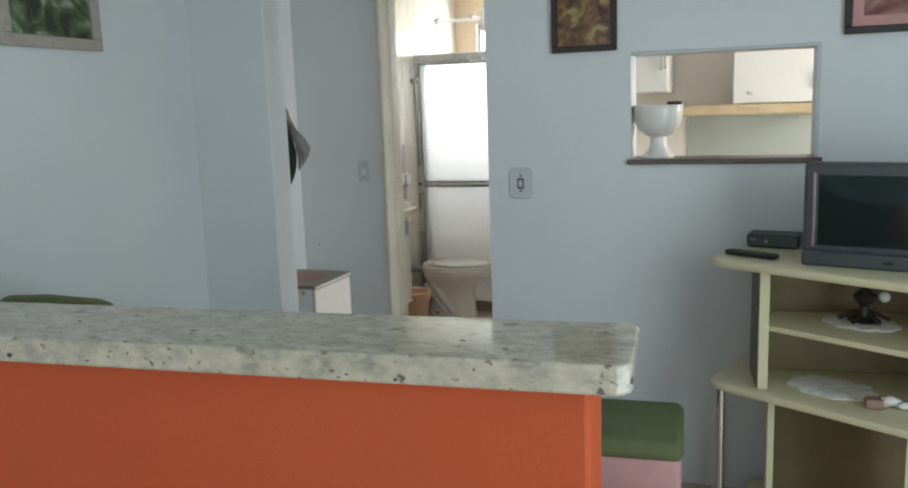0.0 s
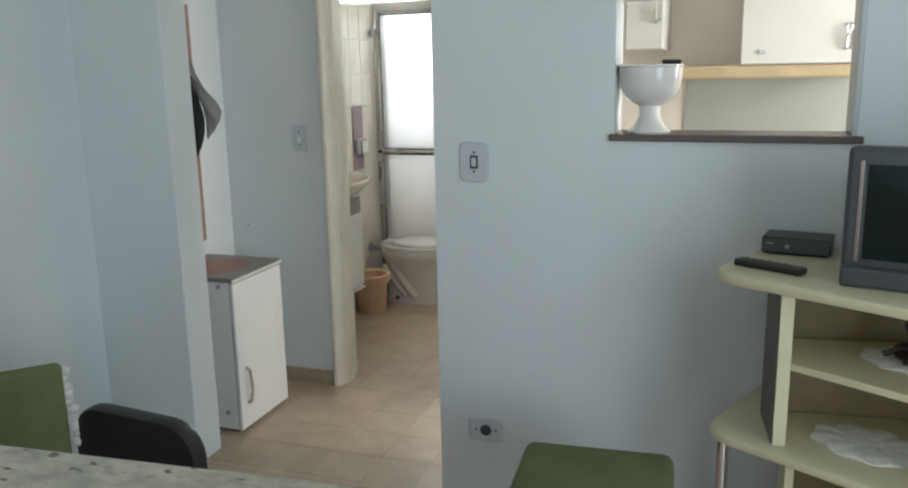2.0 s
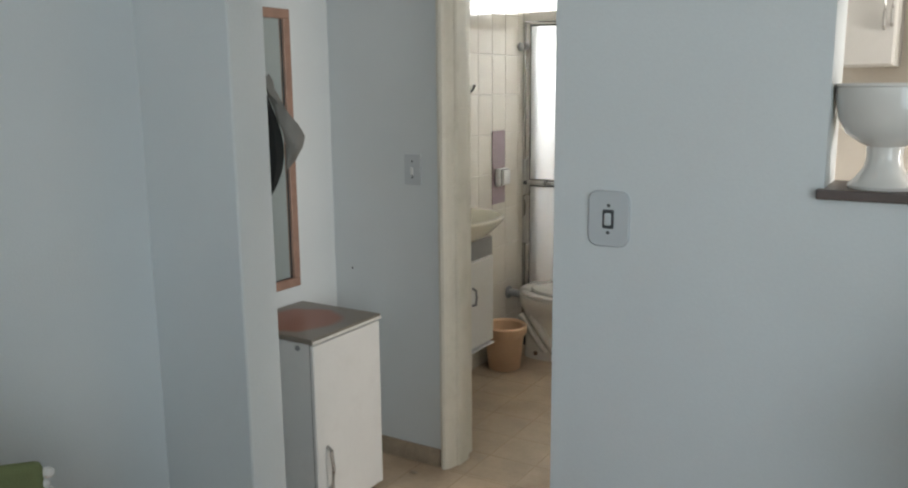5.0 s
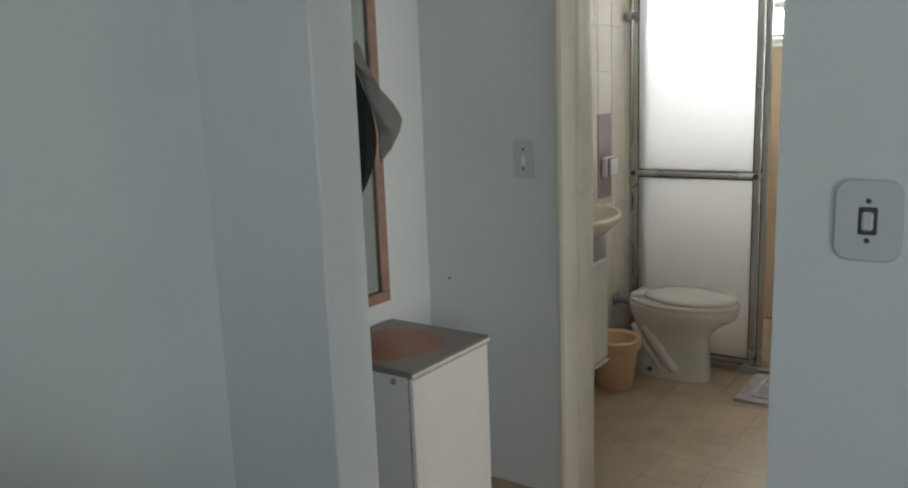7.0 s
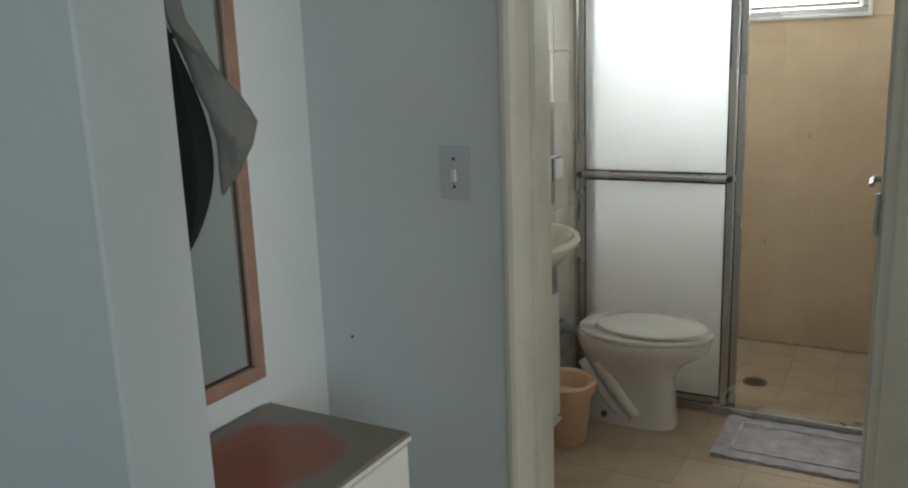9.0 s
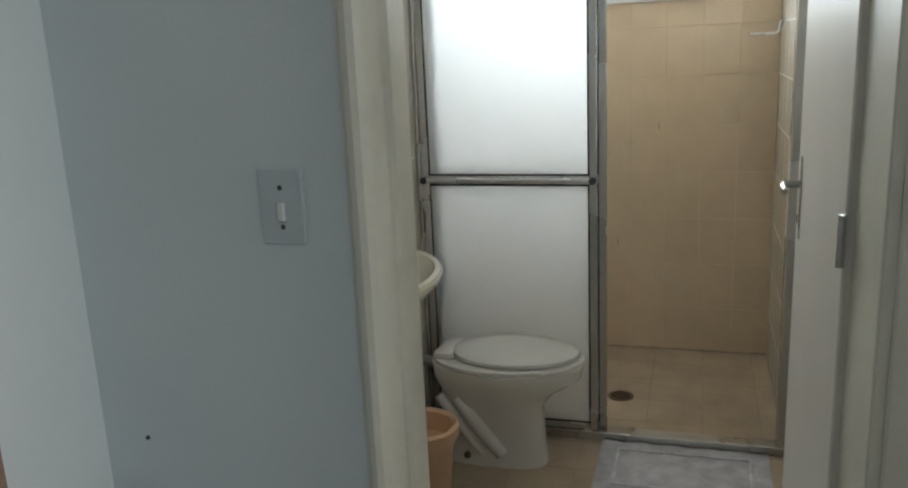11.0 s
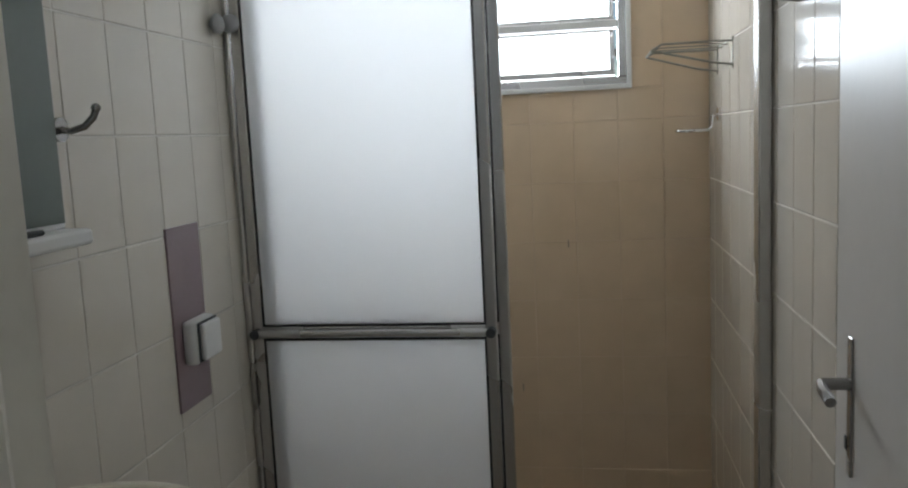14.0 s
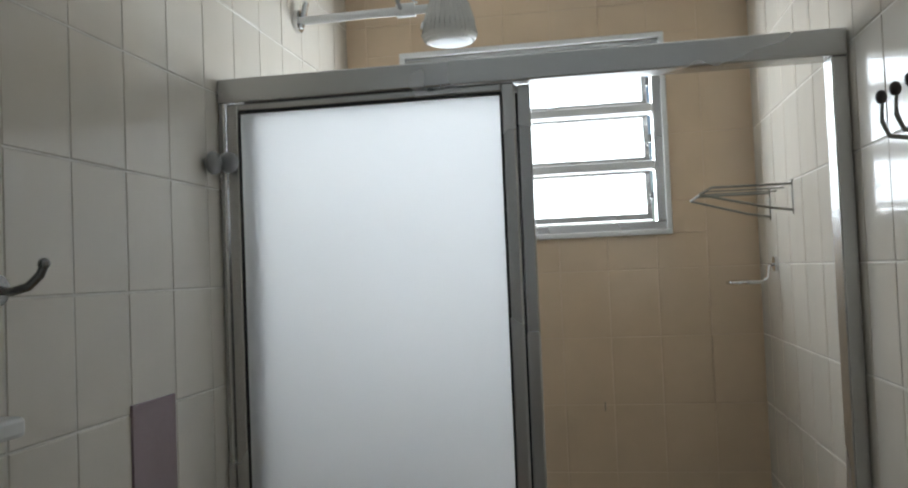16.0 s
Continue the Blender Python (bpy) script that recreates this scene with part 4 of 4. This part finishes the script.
def screen_panel(x0, x1, y, with_bar, sheet):
    z0, z1 = 0.038, 1.816
    p = part("panel_frame", bars((x0, y - 0.009, z0, x0 + 0.026, y + 0.009, z1), (x1 - 0.026, y - 0.009, z0, x1, y + 0.009, z1),
                                 (x0 + 0.026, y - 0.009, z0, x1 - 0.026, y + 0.009, z0 + 0.026), (x0 + 0.026, y - 0.009, z1 - 0.016, x1 - 0.026, y + 0.009, z1),
                                 (x0 + 0.026, y - 0.009, 0.925, x1 - 0.026, y + 0.009, 0.955)), M_ALU, sc)
    for a, b in ((z0 + 0.026, 0.925), (0.955, z1 - 0.016)):
        part("acrylic_sheet", box(x0 + 0.026, y - 0.002, a, x1 - 0.026, y + 0.002, b), sheet, p, "white frosted acrylic sheet")
        s = bmesh.new()
        for q in ((x0 + 0.026, a, x0 + 0.030, b), (x1 - 0.030, a, x1 - 0.026, b), (x0 + 0.030, a, x1 - 0.030, a + 0.005), (x0 + 0.030, b - 0.006, x1 - 0.030, b)):
            add_box(s, q[0], y - 0.0075, q[1], q[2], y - 0.0025, q[3])
        part("seal", s, M_SEAL, p, "black rubber seal")
    if with_bar:
        part("handle_bar", tube([(x0 + 0.012, y - 0.022, 0.940), (x1 - 0.012, y - 0.022, 0.940)], 0.010, 12), M_ALU, p, "round horizontal grip bar", True)
        for x in (x0 + 0.012, x1 - 0.012):
            part("bar_end", tube([(x, y - 0.008, 0.940), (x, y - 0.034, 0.940)], 0.012, 12), M_DARK_PLASTIC, p, "", True)


screen_panel(-0.600, 0.010, -0.008, True, M_FROST)
screen_panel(-0.572, 0.039, 0.018, False, M_FROST_FIXED)
kb = bmesh.new()
add_ball(kb, (-0.587, -0.040, 1.690), 0.022, (1, 0.9, 1))
add_tube(kb, [(-0.587, -0.010, 1.690), (-0.587, -0.036, 1.690)], 0.011)
part("knob", kb, M_GREY_PLASTIC, sc, "round dark grey knob", True)
kb = bmesh.new()
add_ball(kb, (-0.598, -0.085, 1.684), 0.024, (0.6, 1, 1))
add_tube(kb, [(-0.615, -0.085, 1.684), (-0.598, -0.085, 1.684)], 0.010)
part("bumper", kb, M_GREY_PLASTIC, sc, "round rubber bumper on the wall side", True)

# toilet, its front to the east
wc = thing("toilet", (-1.545, 5.058, 0), "white ceramic toilet with the lid down", "toilet")


def oval(cx, rx, ry, z, n=36, egg=0.0):
    out = []
    for i in range(n):
        a = 2 * math.pi * i / n
        out.append((cx + rx * math.cos(a), ry * math.sin(a) * (1 - egg * math.cos(a)), z))
    return out


def squarish(x0, x1, hy, z, n=36, p=3.2):
    out = []
    cx, rx = (x0 + x1) / 2, (x1 - x0) / 2
    for i in range(n):
        a = 2 * math.pi * i / n
        c, s = math.cos(a), math.sin(a)
        out.append((cx + rx * math.copysign(abs(c) ** (2 / p), c), hy * math.copysign(abs(s) ** (2 / p), s), z))
    return out


bm = bmesh.new()
add_loft(bm, [squarish(-0.230, 0.128, 0.090, 0.0), squarish(-0.230, 0.126, 0.088, 0.02), squarish(-0.228, 0.120, 0.082, 0.06), squarish(-0.228, 0.116, 0.080, 0.14), squarish(-0.230, 0.110, 0.090, 0.20),
              oval(-0.045, 0.200, 0.122, 0.255), oval(-0.014, 0.252, 0.155, 0.305, egg=0.07), oval(-0.010, 0.258, 0.160, 0.335, egg=0.08), oval(-0.010, 0.258, 0.162, 0.350, egg=0.08), oval(-0.010, 0.250, 0.156, 0.356, egg=0.08)])
pan = part("pan", bm, M_CERAMIC, wc, "white ceramic pan", True)
for s in (-1, 1):
    bm = bmesh.new()
    for dx, r in ((-0.030, 0.018), (0.034, 0.026)):
        add_tube(bm, [(-0.200 + dx, s * 0.080, 0.245), (-0.165 + dx, s * 0.082, 0.195), (-0.115 + dx, s * 0.078, 0.125), (-0.075 + dx, s * 0.076, 0.075), (-0.050 + dx, s * 0.072, 0.045)], r, 12)
    part("trap_ridge", bm, M_CERAMIC, pan, "", True)
    part("bolt_cap", tube([(-0.135, s * 0.082, 0.036), (-0.135, s * 0.094, 0.036)], 0.012, 12), M_RUST, pan, "dark bolt cap", True)
bm = bmesh.new()
add_loft(bm, [oval(-0.005, 0.250, 0.158, 0.357, egg=0.08), oval(-0.005, 0.258, 0.165, 0.362, egg=0.08), oval(-0.005, 0.258, 0.165, 0.372, egg=0.08), oval(-0.005, 0.250, 0.159, 0.376, egg=0.08)])
part("seat", bm, M_CERAMIC, wc, "", True)
bm = bmesh.new()
add_loft(bm, [oval(0.024, 0.206, 0.144, 0.381, egg=0.06), oval(0.024, 0.216, 0.151, 0.385, egg=0.06), oval(0.022, 0.214, 0.149, 0.395, egg=0.06), oval(0.018, 0.196, 0.133, 0.405, egg=0.06), oval(0.012, 0.11, 0.07, 0.411)])
part("lid", bm, M_CERAMIC, wc, "closed white lid", True)
part("hinge_block", box(-0.240, -0.085, 0.352, -0.176, 0.085, 0.398, 0.010, 2), M_CERAMIC, wc, "", True)
part("flush_pipe", tube([(-0.350, -0.005, 0.338), (-0.30, -0.005, 0.336), (-0.225, -0.005, 0.325)], 0.020, 14), M_GREY_PLASTIC, wc, "grey flush pipe from the wall", True)
part("pipe_collar", tube([(-0.350, -0.005, 0.338), (-0.338, -0.005, 0.338)], 0.034, 18), M_GREY_PLASTIC, wc, "", True)

# pipe standing in the corner by the screen
st = tagged(mesh_object("corner_pipe", tube([(-1.845, 5.205, 0.0), (-1.845, 5.205, 0.055)], 0.028, 14), M_DARK_PLASTIC, True), "short dark pipe stub on the floor by the screen", "pipe")

# flush valve with its mauve cover strip
fv = thing("flush_valve", (BX0, 4.937, 0.855), "mauve wall strip with a white flush button", "flush valve")
part("cover_strip", box(-0.003, -0.071, 0, 0.004, 0.071, 0.388, 0.001), M_PURPLE, fv, "mauve cover strip")
vb = part("valve_body", box(0.004, -0.045, 0.095, 0.034, 0.058, 0.190, 0.010, 3), M_WHITE_PLASTIC, fv, "", True)
part("push_button", box(0.036, -0.030, 0.103, 0.049, 0.050, 0.182, 0.006, 3), M_WHITE_PLASTIC, vb, "white push button", True)
part("button_gap", box(0.034, -0.034, 0.100, 0.037, 0.054, 0.185, 0.001), M_DARK_PLASTIC, vb)

# basin on its little cabinet
vn = thing("vanity_cabinet", (BX0, 4.135, 0.275), "white wall-hung vanity cabinet under the basin", "cabinet")
part("body", box(0.002, -0.24, 0.0, 0.255, 0.245, 0.515, 0.003), M_LAMINATE_WHITE, vn)
for y0, y1, hy in ((-0.236, 0.002, -0.03), (0.006, 0.242, 0.045)):
    d = part("door", box(0.256, y0, 0.012, 0.274, y1, 0.420, 0.003), M_LAMINATE_WHITE, vn)
    part("handle", tube([(0.272, hy, 0.22), (0.292, hy, 0.226), (0.296, hy, 0.26), (0.292, hy, 0.294), (0.272, hy, 0.30)], 0.006), M_GREY_PLASTIC, d, "small grey bow handle", True)
part("edge_strip", box(0.0, -0.243, -0.008, 0.278, 0.248, -0.0005, 0.002), M_WHITE_PLASTIC, vn)
# grey strip in place of the shadow that the basin's underside lies in
part("basin_shade", box(0.2565, -0.236, 0.424, 0.268, 0.242, 0.512, 0.002), M_GREY_PLASTIC, vn, "grey band standing in for the shade under the basin")

bs = thing("washbasin", (BX0, 4.15, 0.790), "cream ceramic washbasin with a rounded rim", "washbasin")


def basin_ring(k, z, shift=0.0):
    out = []
    n = 40
    for i in range(n):
        a = 2 * math.pi * i / n
        c, s = math.cos(a), math.sin(a)
        x = 0.165 + shift + 0.242 * k * c
        out.append((max(0.001 + 0.01 * (1 - k), x), 0.285 * k * s, z))
    return out


bm = bmesh.new()
add_loft(bm, [basin_ring(0.50, 0.0), basin_ring(0.72, 0.03), basin_ring(0.92, 0.075), basin_ring(0.985, 0.092), basin_ring(1.0, 0.104), basin_ring(0.985, 0.112), basin_ring(0.93, 0.113), basin_ring(0.87, 0.100, 0.01), basin_ring(0.70, 0.04, 0.01), basin_ring(0.2, 0.022, 0.01)])
part("bowl", bm, M_CREAM_CERAMIC, bs, "", True)
tapb = tube([(0.035, 0.0, 0.108), (0.035, 0.0, 0.19), (0.06, 0, 0.215), (0.12, 0, 0.205), (0.125, 0, 0.19)], 0.011, 10)
part("tap", tapb, M_CHROME, bs, "chrome tap", True)

# mirror cabinet with its ledge
mc = thing("mirror_cabinet", (BX0, 4.24, 1.258), "white bathroom mirror cabinet with a painted grey-green reflection and a small ledge", "cabinet")
part("backing", box(0.0, -0.30, 0.026, 0.014, 0.292, 0.66, 0.003), M_WHITE_PLASTIC, mc)
part("glass", box(0.0142, -0.290, 0.036, 0.018, 0.284, 0.648), M_MIRROR_TONE, mc, "mirror glass with its grey-green reflection put into a dull colour")
part("ledge", box(0.0, -0.30, 0.0, 0.058, 0.296, 0.026, 0.006, 2), M_WHITE_PLASTIC, mc, "white ledge")
tagged(mesh_object("comb", box(-1.870, 4.32, 1.2845, -1.848, 4.43, 1.293, 0.003), M_BLACK_PLASTIC), "small black comb on the mirror ledge", "comb")

# robe hook
hk = thing("robe_hook", (BX0, 4.555, 1.443), "chrome robe hook on the tiles", "hook")
part("rose", tube([(0.0, 0, 0), (0.008, 0, 0)], 0.020, 18), M_DULL, hk, "", True)
b = tube([(0.006, 0, 0.0), (0.022, 0.004, -0.003), (0.044, 0.008, 0.003), (0.060, 0.010, 0.018), (0.064, 0.011, 0.028)], 0.006, 10)
add_ball(b, (0.065, 0.011, 0.032), 0.008)
part("prong", b, M_DULL, hk, "", True)

# bin
bn = thing("waste_bin", (-1.772, 4.775, 0), "peach plastic waste bin with a rag over the rim", "bin")
part("bucket", lathe([(0.082, 0.0), (0.085, 0.005), (0.106, 0.205), (0.115, 0.213), (0.115, 0.222), (0.100, 0.218), (0.080, 0.012), (0.0, 0.010)], 28, cap=False), M_PEACH, bn, "", True)
part("liner", lathe([(0.108, 0.18), (0.119, 0.200), (0.121, 0.232), (0.112, 0.240), (0.100, 0.230), (0.090, 0.17), (0.0, 0.14)], 40, cap=False, wave=0.014, waves=9), M_PEACH, bn, "crumpled peach plastic liner", True)

# rug
bm = bmesh.new()
rw, rd = 0.275, 0.180
grid = [[bm.verts.new((-rw + 2 * rw * i / 24, -rd + 2 * rd * j / 14, 0.012 + 0.003 * math.sin(i * 1.3 + j * 0.7) * math.cos(j * 1.1))) for i in range(25)] for j in range(15)]
for j in range(14):
    for i in range(24):
        bm.faces.new((grid[j][i], grid[j][i + 1], grid[j + 1][i + 1], grid[j + 1][i]))
ext = bmesh.ops.extrude_face_region(bm, geom=bm.faces[:])
for v in [g for g in ext["geom"] if isinstance(g, bmesh.types.BMVert)]:
    v.co.z = 0.0
bmesh.ops.recalc_face_normals(bm, faces=bm.faces[:])
rug = thing("bath_rug", (-0.975, 5.036, 0.0), "worn grey-blue bath rug before the shower", "rug")
part("rug_cloth", bm, M_RUG, rug, "", True)
band = bmesh.new()
for x0, y0, x1, y1 in ((-0.22, -0.125, 0.22, -0.112), (-0.22, 0.112, 0.22, 0.125), (-0.22, -0.112, -0.207, 0.112), (0.207, -0.112, 0.22, 0.112)):
    add_box(band, x0, y0, 0.010, x1, y1, 0.0175, 0.002)
part("border", band, M_RUG_EDGE, rug, "pale woven border")

# drain
dr = thing("floor_drain", (-1.226, 5.628, 0), "round rusty metal drain in the shower floor", "drain")
part("rim", lathe([(0.050, 0.0), (0.050, 0.004), (0.038, 0.005), (0.036, 0.001)], 28, cap=False), M_RUST, dr, "", True)
part("grate", lathe([(0.036, 0.0), (0.036, 0.002)], 24), M_BLACK_PLASTIC, dr)
for k in range(-2, 3):
    half = math.sqrt(0.036 ** 2 - (0.013 * k) ** 2)
    part("slat", box(-half, 0.013 * k - 0.003, 0.002, half, 0.013 * k + 0.003, 0.0045), M_RUST, dr)

# electric shower
sh = thing("electric_shower", (BX0, 5.72, 2.14), "white electric shower head on a wall pipe", "shower")
part("wall_flange", tube([(0.0, 0, 0.0), (0.012, 0, 0)], 0.030, 20), M_CHROME, sh, "", True)
part("arm", tube([(0.01, 0, 0.0), (0.20, 0.01, 0.005), (0.36, 0.03, 0.012)], 0.012, 12), M_WHITE_PLASTIC, sh, "white shower pipe", True)
part("elbow", tube([(0.012, 0, -0.02), (0.030, 0, 0.05)], 0.009, 10), M_CHROME, sh, "", True)
bell = [(0.0, -0.084), (0.055, -0.086), (0.070, -0.078), (0.073, -0.064), (0.066, -0.030), (0.052, 0.020), (0.043, 0.060), (0.036, 0.085), (0.020, 0.10), (0.0, 0.102)]
head = part("head", lathe(bell, 36, 0.415, 0.03, cap=False), M_SHOWER_HEAD, sh, "ribbed pale plastic head", True)
bm = bmesh.new()
for k in range(32):
    c, q = math.cos(2 * math.pi * k / 32), math.sin(2 * math.pi * k / 32)
    add_tube(bm, [(0.415 + r * c, 0.03 + r * q, z) for r, z in ((0.062, -0.084), (0.0735, -0.066), (0.0665, -0.028), (0.053, 0.018))], 0.0022, 5)
part("ribs", bm, M_SHOWER_HEAD, head, "", True)
part("spray_plate", lathe([(0.050, -0.0875), (0.0, -0.0900)], 28, 0.415, 0.03, cap=False), M_GREY_PLASTIC, head, "", True)
joint = part("connector", tube([(0.275, 0.022, 0.010), (0.325, 0.027, 0.012)], 0.019, 14), M_WHITE_PLASTIC, sh, "thick plastic connector", True)
part("lever", tube([(0.290, 0.010, 0.010), (0.286, -0.012, 0.026), (0.300, -0.020, 0.040)], 0.006, 8), M_GREY_PLASTIC, joint, "", True)
part("wire", tube([(0.33, 0.03, 0.030), (0.30, 0.04, 0.055), (0.34, 0.05, 0.075), (0.39, 0.04, 0.080)], 0.003, 6), M_WHITE_PLASTIC, sh, "", True)
part("spout", tube([(0.352, 0.018, -0.030), (0.346, 0.012, -0.052)], 0.008, 10), M_CHROME, sh, "", True)

# wire shelf on the shower wall
ws = thing("wire_shelf", (BX1, 5.86, 1.628), "small dark wire shelf in the shower", "shelf")
b = bmesh.new()
for y in (-0.135, 0.135):
    add_tube(b, [(0, y, 0.01), (0, y, -0.075)], 0.0035)
    add_tube(b, [(0, y, 0.0), (-0.19, y, 0.0), (-0.215, y * 0.8, -0.012)], 0.003)
    add_tube(b, [(0, y, -0.065), (-0.06, y, -0.055), (-0.215, y * 0.8, -0.014)], 0.003)
add_tube(b, [(-0.215, -0.108, -0.013), (-0.215, 0.108, -0.013)], 0.003)
part("shelf_frame", b, M_WIRE, ws, "", True)
for y in (-0.045, 0.045):
    part("wire", tube([(0, y, -0.002), (-0.19, y, -0.002), (-0.215, y * 0.9, -0.013)], 0.002, 6), M_WIRE, ws, "", True)

# soap dish holder
sd = thing("soap_holder", (BX1, 5.945, 1.432), "chrome soap ring holder on the shower wall", "soap holder")
part("rose", tube([(0.0, 0, 0), (-0.010, 0, 0)], 0.020, 18), M_CHROME, sd, "", True)
part("arm", tube([(-0.008, 0, 0.0), (-0.022, 0, -0.004), (-0.026, 0, -0.036), (-0.04, 0, -0.046)], 0.006, 10), M_CHROME, sd, "", True)
ring = [(-0.085 + 0.046 * math.cos(radians(a)), 0.046 * math.sin(radians(a)), -0.046) for a in range(0, 361, 15)]
part("ring", tube(ring, 0.005, 8), M_CHROME, sd, "", True)

# hook rack with ball tips
hr = thing("hook_rack", (BX1, 4.69, 1.604), "black wire hook rack with ball tips on the tiles", "hook rack")
part("rail", add_tube(tube([(-0.006, -0.14, 0.0), (-0.006, 0.14, 0.0)], 0.004), [(-0.006, -0.12, 0.0), (-0.001, -0.12, -0.0)], 0.006), M_WIRE, hr, "", True)
for k in range(5):
    y = -0.11 + 0.055 * k
    hb = part("hook", tube([(-0.006, y, 0.0), (-0.05, y, -0.004), (-0.078, y, 0.0), (-0.086, y, 0.02), (-0.086, y, 0.045)], 0.0035), M_WIRE, hr, "", True)
    bb = bmesh.new()
    add_ball(bb, (-0.086, y, 0.054), 0.0078, (1, 1, 1.25), 12, 8)
    part("ball", bb, M_FIGURE, hb, "glossy dark ball tip", True)

# dirty joint where the shower walls meet the floor
dirt_line = bmesh.new()
for k in range(40):
    x = -1.895 + 1.248 * k / 40
    add_box(dirt_line, x, 6.187 - random.uniform(0.003, 0.007), 0.0, x + 1.246 / 40, 6.189, random.uniform(0.003, 0.010))
for k in range(18):
    y = 5.30 + 0.88 * k / 18
    add_box(dirt_line, -0.645 - random.uniform(0.002, 0.005), y, 0.0, -0.643, y + 0.88 / 18, random.uniform(0.003, 0.008))
structure("shower_joint", dirt_line, M_BASE, "dirty brown joint at the foot of the shower walls", "joint")

# two small dark chips in the north wall tiles
for x, z in ((-1.293, 0.503), (-1.1185, 1.017)):
    part("chip", box(x - 0.002, 6.1862, z - 0.014, x + 0.002, 6.188, z + 0.012), M_BASE, wall_bn)

# ---- tiles, last ----
def tile_mesh(w, h, d, axis, material, bevel=0.0016):
    """A thin glazed tile with eased edges; its face looks along the axis."""
    bm = box(-w / 2, -h / 2, 0, w / 2, h / 2, d, 0.0)
    top = [e for e in bm.edges if e.verts[0].co.z > d / 2 and e.verts[1].co.z > d / 2]
    bmesh.ops.bevel(bm, geom=top, offset=bevel, segments=1, affect="EDGES")
    turn = {"+x": Matrix(((0, 0, 1, 0), (1, 0, 0, 0), (0, 1, 0, 0), (0, 0, 0, 1))), "-x": Matrix(((0, 0, -1, 0), (-1, 0, 0, 0), (0, 1, 0, 0), (0, 0, 0, 1))),
            "-y": Matrix(((1, 0, 0, 0), (0, 0, -1, 0), (0, 1, 0, 0), (0, 0, 0, 1))), "+z": Matrix.Identity(4)}[axis]
    bm.transform(turn)
    data = bpy.data.meshes.new("tile")
    bm.to_mesh(data)
    bm.free()
    data.materials.append(material)
    return data


def spans(lo, hi, pitch, origin):
    """Cuts a stretch into whole tiles and the cut ones at its ends."""
    out = []
    k = math.floor((lo - origin) / pitch)
    while origin + k * pitch < hi - 1e-6:
        a, b = max(lo, origin + k * pitch), min(hi, origin + (k + 1) * pitch)
        if b - a > 0.012:
            out.append((a, b))
        k += 1
    return out


def lay(parent, axis, plane, us, vs, depth, joint, material, skip=None, warp=0.0008):
    cache = {}
    for v0, v1 in vs:
        for u0, u1 in us:
            boxes = [(u0, v0, u1, v1)]
            if skip:
                sx0, sz0, sx1, sz1 = skip
                if u1 > sx0 and u0 < sx1 and v1 > sz0 and v0 < sz1:
                    boxes = []
                    if v0 < sz0:
                        boxes.append((u0, v0, u1, sz0))
                    if v1 > sz1:
                        boxes.append((u0, sz1, u1, v1))
                    lo, hi = max(v0, sz0), min(v1, sz1)
                    if u0 < sx0:
                        boxes.append((u0, lo, sx0, hi))
                    if u1 > sx1:
                        boxes.append((sx1, lo, u1, hi))
            for a0, b0, a1, b1 in boxes:
                w, h = round(a1 - a0 - joint, 4), round(b1 - b0 - joint, 4)
                if w < 0.006 or h < 0.006:
                    continue
                if (w, h) not in cache:
                    cache[(w, h)] = tile_mesh(w, h, depth, axis, material)
                ob = new("tile", cache[(w, h)])
                cu, cv = (a0 + a1) / 2, (b0 + b1) / 2
                off = random.uniform(-warp, 0)
                if axis in ("+x", "-x"):
                    ob.location = (plane + (off if axis == "+x" else -off), cu, cv)
                elif axis == "-y":
                    ob.location = (cu, plane - off, cv)
                else:
                    ob.location = (cu, cv, plane + off)
                ob.parent = parent


ROW, COL = 0.2045, 0.1480
lay(wall_bw, "+x", -1.904, spans(BY0, 6.190, COL, 4.575), spans(0.0, TOP, ROW, 0.0), 0.007, 0.003, M_TILE)
lay(wall_be, "-x", -0.638, spans(BY0, 6.190, COL, 4.60), spans(0.0, TOP, ROW, 0.0), 0.007, 0.003, M_TILE)
lay(wall_bn, "-y", 6.1905, spans(-1.897, -0.645, COL, -0.645), spans(0.0, TOP, ROW, 0.0), 0.0035, 0.0018, M_TILE_BOUNCE, (-1.718, 1.537, -0.895, 2.152))
FT = 0.2035
lay(floor, "+z", -0.003, spans(-1.905, -0.645, FT, -1.32), spans(3.60, 6.187, FT, 3.38), 0.003, 0.0022, M_FLOOR, warp=0.0006)
lay(floor, "+z", -0.003, spans(-1.935, -0.575, FT, -1.32), spans(2.73, 3.60, FT, 3.38), 0.003, 0.0022, M_FLOOR, warp=0.0006)
lay(floor, "+z", -0.003, spans(-1.95, 0.90, FT, -1.32), spans(1.90, 2.73, FT, 3.38), 0.003, 0.0022, M_FLOOR, warp=0.0006)
far = bmesh.new()
add_box(far, -1.95, -2.6, -0.003, 2.2, 1.898, 0.0)
add_box(far, 0.902, 1.90, -0.003, 2.2, 2.73, 0.0)
add_box(far, -0.43, 2.885, -0.003, 2.2, 4.55, 0.0)
structure("floor_rest", far, M_FLOOR, "beige ceramic floor", "floor")
